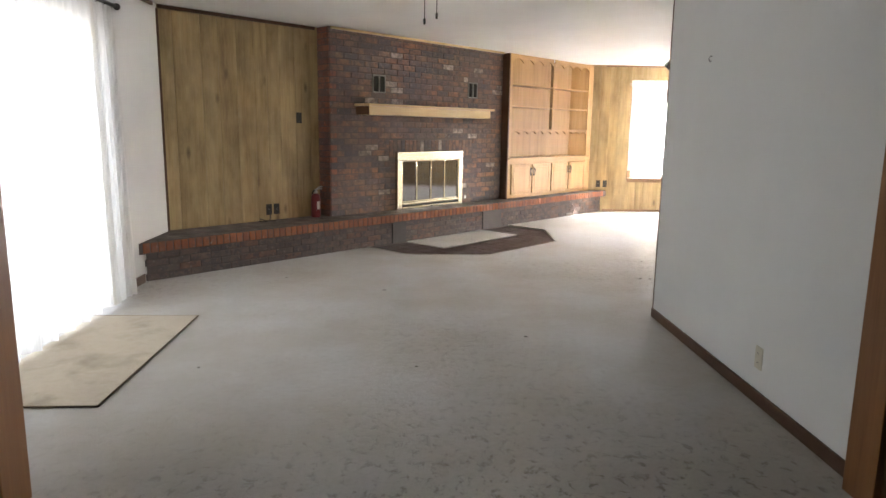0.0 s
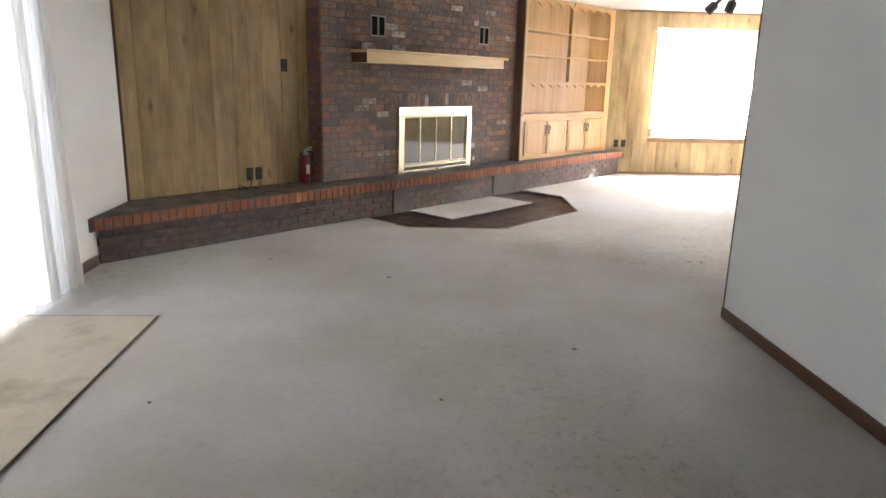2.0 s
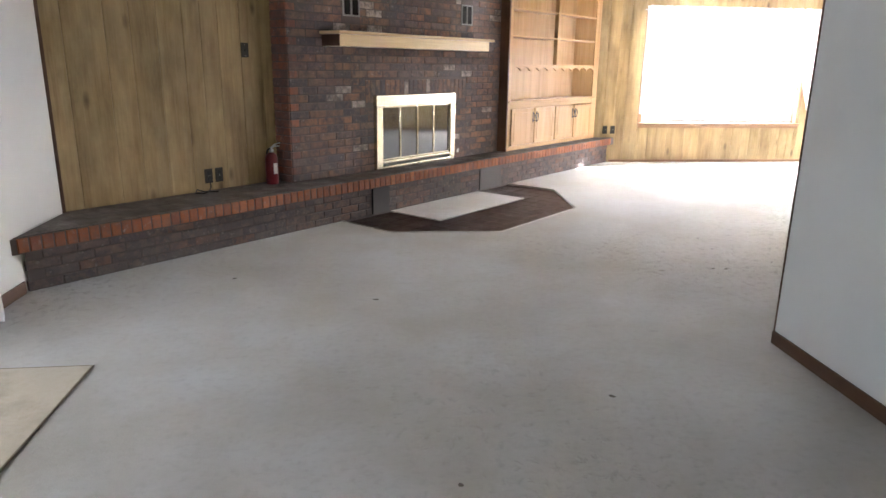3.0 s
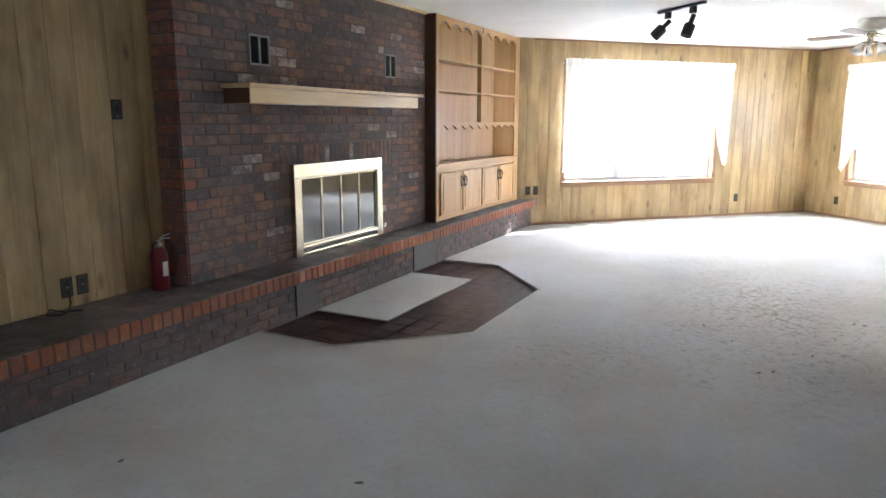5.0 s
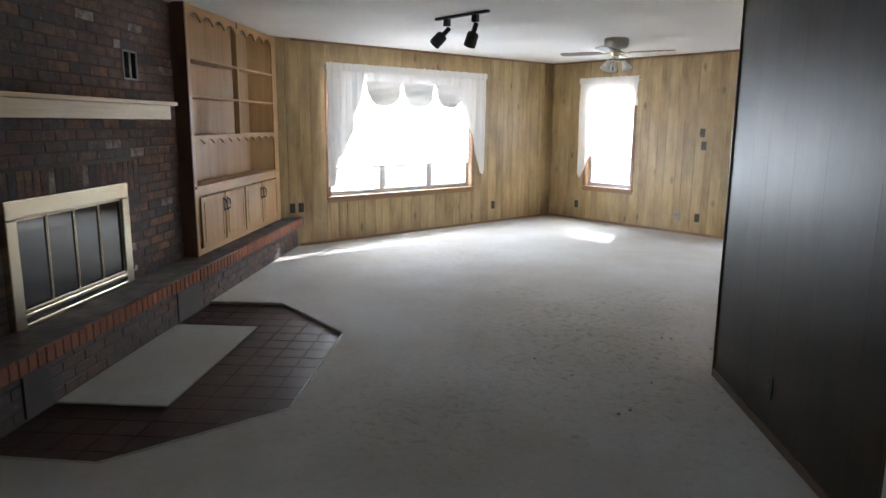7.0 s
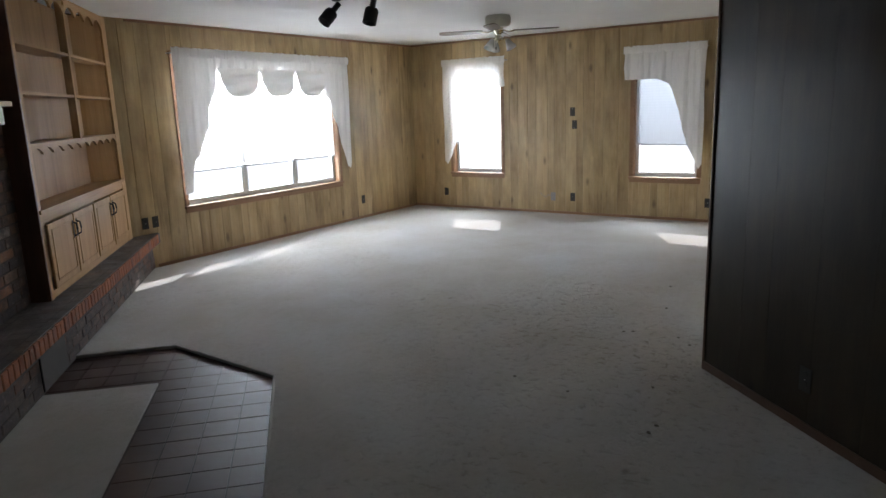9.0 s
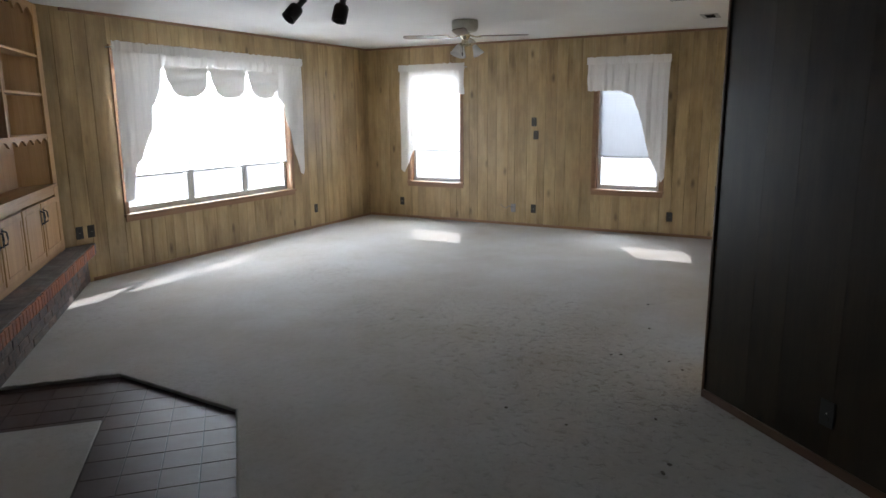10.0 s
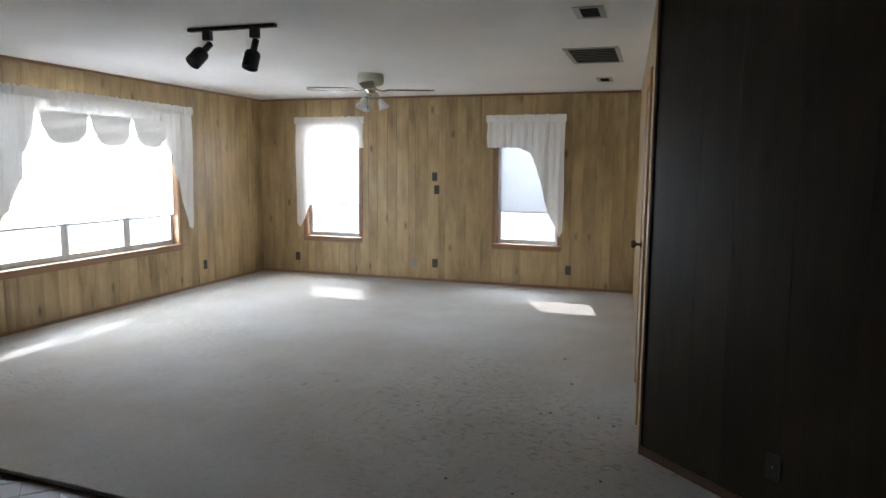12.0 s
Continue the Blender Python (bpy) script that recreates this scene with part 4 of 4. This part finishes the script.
def sheer(x0, x1, folds, amp, seed, lower):
    rng = random.Random(seed)
    b = bmesh.new()
    nx, nz = int((x1 - x0) * 110), 24
    ph = [rng.uniform(0, 6) for _ in range(3)]
    prev = None
    for i in range(nx + 1):
        s = i / nx
        col = []
        for j in range(nz + 1):
            t = j / nz
            x = x0 + (x1 - x0) * s + lower * t * s
            k = 2 * math.pi * folds * s
            a = amp * (0.6 + 0.5 * t)
            y = -0.115 + a * math.sin(k + ph[0] + 0.5 * math.sin(2.2 * t + ph[1])) + 0.4 * a * math.sin(1.7 * k + ph[2] + t)
            col.append(b.verts.new((x, y, 2.20 + (0.035 - 2.20) * t + (0.012 * math.sin(k * 0.5) if j == nz else 0))))
        if prev:
            for j in range(nz):
                f = b.faces.new((prev[j], col[j], col[j + 1], prev[j + 1]))
                f.smooth = True
        prev = col
    return b


part("fabric", sheer(2.55, 5.02, 24, 0.020, 3, 0.0), M_sheer, drape)
part("gathered_edge", sheer(4.92, 5.28, 6, 0.034, 5, 0.10), M_edge, drape, "denser gathered edge of the curtain")
rodt = thing("curtain_rod", WM, "dark bronze curtain rod with ball finials", "curtain rod")
part("pole", tube([(2.5, -0.115, 2.225), (5.36, -0.115, 2.225)], 0.014, 14), M_dark, rodt)
for x, s in ((5.36, 1), (2.5, -1)):
    part("finial", turned([(0.0, 0), (0.016, 0), (0.016, 0.012), (0.012, 0.018), (0.024, 0.032), (0.026, 0.045), (0.02, 0.058), (0.0, 0.064)], 16, pose(x, -0.115, 2.225, 0, 90 * s)), M_dark, rodt)
for x in (2.7, 4.0, 5.31):
    part("bracket", tube([(x, -0.001, 2.19), (x, -0.08, 2.195), (x, -0.115, 2.208)], 0.007), M_dark, rodt)
for i in range(22):
    x = 2.6 + i * 0.122
    part("ring", tube([(x, -0.115 + 0.021 * math.cos(k * math.pi / 6), 2.218 + 0.021 * math.sin(k * math.pi / 6)) for k in range(13)], 0.0025, 6), M_dark, rodt)

# tan carpet piece at the glass door
mat_piece = thing("carpet_mat", pose(-2.20, 3.96, 0.001), "tan stained carpet offcut lying at the glass door", "mat")
b = bm_box(-0.36, 0.36, -0.80, 0.80, 0.0, 0.012, 0.004)
b.transform(pose(0, 0, 0, 0, 0, 0.6))
part("pad", b, M_mat, mat_piece)
bind = tube([(-0.36, -0.803, 0.007), (0.362, -0.803, 0.007), (0.362, 0.803, 0.007), (-0.36, 0.803, 0.007)], 0.0055, 6)
bind.transform(pose(0, 0, 0, 0, 0, 0.6))
part("binding", bind, paint("dark_binding", (0.16, 0.12, 0.075), 0.9), mat_piece, "dark stitched binding")

# carpet offcut over the tiles
sheet = thing("carpet_offcut", at_diag(0, 0, -0.012), "pale carpet offcut lying over the tiles", "carpet piece")
b = bm_box(5.485, 6.91, 5.405, 6.022, 0.0, 0.012, 0.004)
part("remnant", b, M_carpet, sheet)

# cased opening to the next room
casing = thing("trim", pose(0, 2.27, 0), "brown wooden casing round the wide opening", "casing", "", "structure")
for x0, x1 in ((-1.742, -1.7), (1.365, 1.394)):
    part("jamb", bm_box(x0 + 0.001, x1, -0.085, 0.085, 0.0, 2.098, 0.004), M_jamb, casing)
for s in (-0.086, 0.071):
    part("architrave", bm_box(-1.79, -1.7425, s, s + 0.015, 0.0, 2.16, 0.004), M_jamb, casing)
    part("architrave", bm_box(1.395, 1.455, s, s + 0.015, 0.0, 2.16, 0.004), M_jamb, casing)
    part("architrave", bm_box(-1.742, 1.3945, s, s + 0.015, 2.0985, 2.16, 0.004), M_jamb, casing)

# door in the inner wall
dr = thing("door_2", INNER, "closed glossy white door in wooden casing", "door", "", "structure")
DX0, DX1 = DOOR[0], DOOR[1]
leaf = part("leaf", bm_box(DX0 + 0.006, DX1 - 0.006, -0.014, 0.026, 0.01, 2.024, 0.003), M_door, dr)
for z0, z1 in ((0.2, 0.9), (1.05, 1.85)):
    for x0, x1 in ((DX0 + 0.1, DX0 + 0.36), (DX1 - 0.36, DX1 - 0.1)):
        part("panel", bm_box(x0, x1, -0.02, -0.0142, z0, z1, 0.004), M_door, leaf)
part("door_handle", turned([(0.0, 0), (0.026, 0), (0.026, 0.006), (0.01, 0.012), (0.01, 0.035), (0.026, 0.045), (0.028, 0.06), (0.018, 0.072), (0.0, 0.074)], 18, pose(DX0 + 0.075, -0.0145, 1.0, 90)), M_dark, leaf)
for z in (0.25, 1.8):
    part("hinge", bm_box(DX1 - 0.012, DX1 + 0.012, -0.026, -0.0145, z - 0.045, z + 0.045, 0.002), M_brass, dr)
for a in ((DX0 - 0.05, DX0 + 0.004, 0.0, 2.08), (DX1 - 0.004, DX1 + 0.05, 0.0, 2.08), (DX0 + 0.0045, DX1 - 0.0045, 2.027, 2.08)):
    part("casing", bm_box(a[0], a[1], -0.026 if a[2] else -0.024, -P - 0.0005, a[2], a[3], 0.003), M_cab, dr)
plate("wall_switch", INNER @ Matrix.Translation((2.4, -P, 1.25)), "ivory switch plate near the door", "switch", M_ivory, "switch")


# ---- on the ceiling ----
def grille(name, x0, x1, y0, y1, n, label, along="x"):
    g = thing(name, pose((x0 + x1) / 2, (y0 + y1) / 2, CEIL - 0.0005), label, "vent")
    hx, hy, f = (x1 - x0) / 2, (y1 - y0) / 2, 0.035
    for a in ((-hx, hx, -hy, -hy + f), (-hx, hx, hy - f, hy), (-hx, -hx + f, -hy + f + 0.0005, hy - f - 0.0005), (hx - f, hx, -hy + f + 0.0005, hy - f - 0.0005)):
        part("frame", bm_box(a[0], a[1], a[2], a[3], -0.006, 0, 0.002), M_vent, g)
    # black sheet for the unlit duct behind the slats
    part("backing", bm_box(-hx + f + 0.001, hx - f - 0.001, -hy + f + 0.001, hy - f - 0.001, -0.002, 0.0), M_soot_shade, g)
    for i in range(n):
        if along == "y":
            s = bm_box(-0.005, 0.005, -hy + f + 0.002, hy - f - 0.002, -0.001, 0.001)
            m = pose(-hx + f + (2 * hx - 2 * f) * (i + 0.5) / n, 0, -0.0035, 0, 4)
        else:
            s = bm_box(-hx + f + 0.002, hx - f - 0.002, -0.008, 0.008, -0.001, 0.001)
            m = pose(0, -hy + f + (2 * hy - 2 * f) * (i + 0.5) / n, -0.0035, 4)
        # shade sits in the slat colour: black on small registers, grey on the large
        part("slat", s, M_soot_shade if n < 5 else M_slat, g, "", m)


grille("ceiling_vent", 4.56, 5.34, 6.34, 6.77, 9, "white slatted return air grille on the ceiling", "y")
grille("ceiling_vent", 3.20, 3.52, 6.35, 6.53, 4, "small white ceiling air register", "y")
grille("ceiling_vent", 6.34, 6.67, 6.51, 6.67, 4, "small white ceiling air register", "y")

track = thing("track_light", pose(3.135, 8.78, CEIL - 0.001), "black ceiling track with two spotlights", "track light")
part("rail", bm_box(-0.018, 0.018, -0.34, 0.34, -0.024, 0, 0.003), M_black, track)
for y, aim in ((0.19, (-0.75, 0.25, -0.8)), (-0.18, (-0.35, 0.05, -1.0))):
    h = part("spotlight", bm_box(-0.02, 0.02, y - 0.03, y + 0.03, -0.085, -0.0245, 0.004), M_black, track)
    part("stem", tube([(0, y, -0.085), (0, y, -0.12)], 0.005), M_chrome, h)
    d = Vector(aim).normalized()
    q = d.to_track_quat("Z", "Y").to_matrix().to_4x4()
    part("can", turned([(0.0, -0.03), (0.022, -0.03), (0.022, 0.05), (0.046, 0.06), (0.052, 0.075), (0.052, 0.175), (0.047, 0.175), (0.045, 0.12), (0.0, 0.12)], 22, Matrix.Translation((0, y, -0.125)) @ q), M_black, h)


def fan(x, y, turn, label, chains):
    f = thing("ceiling_fan", pose(x, y, CEIL - 0.001, 0, 0, turn), label, "ceiling fan")
    part("canopy", turned([(0.0, 0), (0.125, 0), (0.135, -0.02), (0.135, -0.075), (0.12, -0.105), (0.08, -0.12), (0.0, -0.12)], 32), M_fan, f)
    part("hub", turned([(0.0, -0.1205), (0.05, -0.1205), (0.055, -0.16), (0.035, -0.18), (0.035, -0.215), (0.06, -0.225), (0.055, -0.25), (0.0, -0.26)], 24), M_brass, f)
    for i in range(4):
        m = pose(0, 0, 0, 0, 0, 90 * i)
        arm = part("bracket", tube([(0.045, 0, -0.145), (0.11, 0, -0.165), (0.17, 0, -0.16)], 0.008), M_brass, f, "", m)
        bl = prism([(0.16, -0.045), (0.26, -0.062), (0.58, -0.066), (0.63, -0.05), (0.645, 0.0), (0.63, 0.05), (0.58, 0.066), (0.26, 0.062), (0.16, 0.045)], -0.003, 0.003)
        part("blade", bl, M_blade, f, "dark wooden blade", m @ pose(0, 0, -0.155, 9))
    for i in range(3):
        m = pose(0, 0, 0, 0, 0, 120 * i + 25)
        part("arm", tube([(0.05, 0, -0.235), (0.085, 0, -0.235), (0.095, 0, -0.25)], 0.008), M_brass, f, "", m)
        part("lamp_shade", turned([(0.018, 0.0), (0.022, 0.0), (0.032, 0.03), (0.046, 0.07), (0.058, 0.105), (0.055, 0.105), (0.043, 0.07), (0.028, 0.03), (0.018, 0.004)], 20, m @ pose(0.095, 0, -0.25, 0, 152)), M_frost, f, "frosted bell glass shade")
    for dx, l in chains:
        c = part("pull_chain", tube([(dx, 0.03, -0.255), (dx, 0.03, -0.26 - l)], 0.0025, 6), M_dark, f)
        part("tassel", turned([(0.002, 0.0), (0.007, -0.012), (0.006, -0.035), (0.0, -0.04)], 10, Matrix.Translation((dx, 0.03, -0.26 - l))), M_dark, c)
    return f


fan(5.52, 8.82, 20, "cream ceiling fan with brass light kit and glass shades", ((0.02, 0.05),))
fan(-0.215, 3.75, 0, "ceiling fan with two brass pull chains", ((-0.035, 0.235), (0.03, 0.205)))
# ---- small things on the carpet ----
rng = random.Random(21)
# dents in the carpet, their shade drawn as small dark lumps
DENT_MARKS = [(4.415, 6.656), (3.154, 6.634), (3.182, 6.58), (3.192, 6.288), (3.085, 6.193), (2.338, 6.207), (3.80, 6.525), (2.076, 6.588), (2.128, 6.929), (1.91, 6.067), (1.824, 6.08)]
DENT_MARKS += [(-1.52, 3.718), (-0.28, 3.73), (-1.456, 6.074), (-0.544, 5.602), (0.45, 4.3)]
for i, (x, y) in enumerate(DENT_MARKS):
    tuft = bmesh.new()
    bmesh.ops.create_icosphere(tuft, subdivisions=2, radius=1.0)
    for v in tuft.verts:
        v.co *= 1 + 0.5 * noise.noise(v.co * 1.7 + Vector((i * 3.1, 0, 0)))
    tuft.transform(pose(0, 0, 0, 0, 0, rng.uniform(0, 180)) @ Matrix.Diagonal((rng.uniform(0.009, 0.02), rng.uniform(0.006, 0.011), 0.003, 1)))
    ob = new("carpet_dent_mark", mesh_of(tuft, M_dent, "carpet_dent_mark"))
    ob.location = (x, y, 0.001)
    tagged(ob, "small dark lump on the carpet, drawn for a shaded dent", "debris", "flecks on the carpet")

# lifted fuzzy edge of the cut carpet
edge = bmesh.new()
ring = [Vector((*uv(*p), 0)) for p in OCT]
rng = random.Random(4)
for k, (p, q) in enumerate(zip(ring, ring[1:])):
    n = 40
    tube([p.lerp(q, i / n) + Vector((0, 0, -0.003 + (0.010 if k < 2 else 0.002) * abs(noise.noise(p.lerp(q, i / n) * 6)) + rng.uniform(0, 0.003))) for i in range(n + 1)], 0.008, 7, edge)
part("cut_edge", edge, M_carpet, floor, "frayed lifted edge of the cut carpet")

# ---- bricks ----
def in_box(u, z, l, h, boxes):
    return any(u + l > b[0] and u < b[1] and z + h > b[2] and z < b[3] for b in boxes)


SOLDIER = (5.43, 6.985, 1.0, 1.2165)
BLOCKS = [(SX0 + 0.03, SX1 - 0.03, 0, 1.03), SOLDIER, *vents]
rng = random.Random(12)
m_full = brick_mesh(BL, 0.05, BH, M_brick)
rest, quoin = bmesh.new(), bmesh.new()
count = 0
for c in range(31):
    z = HT + c * BH
    h = min(BH, CEIL - 0.002 - z)
    u = 4.535 - (BL / 2 if c % 2 else 0)
    while u < 7.64:
        a, e = max(u, 4.54), min(u + BL, 7.64)
        u += BL
        pieces = [(a, e)]
        for bx in BLOCKS:
            if z + h > bx[2] + 0.002 and z < bx[3] - 0.002:
                pieces = [s for p, q in pieces for s in ((p, min(q, bx[0])), (max(p, bx[1]), q)) if s[1] - s[0] > 0.025]
        for p, q in pieces:
            proud = -0.002 - rng.random() * 0.005
            if 5.0 < p and z < 2.0 and count < 290:
                me = m_full if q - p > BL - 1e-4 and h > BH - 1e-4 else brick_mesh(q - p, 0.05, h, M_brick)
                part("brick", me, M_brick, chimney, "", Matrix.Translation((p, proud, z)))
                count += 1
            else:
                b = chamfered(q - p, 0.05, h, 0.004)
                b.transform(Matrix.Translation((p, proud, z)))
                join(quoin if p < 4.56 and q - p < 0.15 else rest, b)
# bricks of the chimney's side, turned into the room
for c in range(31):
    z = HT + c * BH
    h = min(BH, CEIL - 0.002 - z)
    for a, l in (((0.0, 0.11), (0.11, 0.098)) if c % 2 else ((0.0, 0.208),)):
        b = chamfered(l, 0.012, h, 0.003)
        b.transform(Matrix.Translation((4.534, a + l + 0.001, z)) @ pose(0, 0, 0, 0, 0, -90))
        join(quoin, b)
tagged(part("brickwork", quoin, M_quoin, chimney, "redder bricks of the corner"), kind="stuff")
tagged(part("brickwork", rest, M_brick_far, chimney), kind="stuff")
n = 23
sw = (SOLDIER[1] - SOLDIER[0]) / n
m_soldier = brick_mesh(sw, 0.05, SOLDIER[3] - SOLDIER[2], M_brick)
for i in range(n):
    part("brick", m_soldier, M_brick, chimney, "", Matrix.Translation((SOLDIER[0] + i * sw, -0.004 - rng.random() * 0.003, SOLDIER[2])))
# hearth front: courses below, rowlock edge above
m_low = brick_mesh(BL, 0.05, 0.064, M_low)
for c in range(4):
    u = 2.30 - (BL / 2 if c % 2 else 0)
    while u < 10.14:
        if u > 2.27:
            part("brick", m_low, M_low, hearth, "", Matrix.Translation((u, 0.002 - rng.random() * 0.005, -0.001 + c * 0.064)))
        u += BL
RW = 0.069
m_row = brick_mesh(RW, 0.06, 0.096, M_row, 0.005)
for i in range(int((10.17 - 2.25) / RW)):
    part("brick", m_row, M_row, hearth, "", Matrix.Translation((2.25 + i * RW, -0.072 - rng.random() * 0.004, HT - 0.0965 + rng.random() * 0.002)))

# ---- tiles before the hearth ----
TS = 0.163
tile_me = mesh_of(bm_box(0.001, TS - 0.001, 0.001, TS - 0.001, -0.004, 0.0, 0.001), M_tile, "tile")
tile_floor = thing("tile_floor", at_diag(0, 0, -0.0175), "dark red-brown square tiles in front of the hearth", "floor tiles", "", "structure")
for i in range(17):
    for j in range(9):
        u, w = 4.83 + i * 0.166, 4.74 + j * 0.166
        cu, cw = u + TS / 2, w + TS / 2
        if cw > 6.1 or cu > 7.66 or cw - 5.42 < -1.02 * (cu - 4.86) - 0.25 or cw < 4.745 + 0.9 * (cu - 6.82) - 0.25:
            continue
        part("tile", tile_me, M_tile, tile_floor, "", Matrix.Translation((u, w, rng.random() * 0.001)))

# ---- planks of the panelled walls ----
planks(wall_north, 2.5, EAST, NW, M_panel, 3)
planks(wall_east, 0.011, 5.21, EW, M_panel, 5)
planks(wall_hearth, 2.68, 4.56, [], M_panel, 8, (0.15, 0.2, 0.28, 0.18), 0.0, CEIL, 0.004)
# partition planks, with the shade of this side in their brown
planks(wall_partition, 0.0, 1.765, [], M_panel_shaded, 9, (0.41, 0.3, 0.2), 0.0, CEIL, 0.0006)
planks(wall_inner, 0.0, 4.86, [DOOR], M_panel, 11)
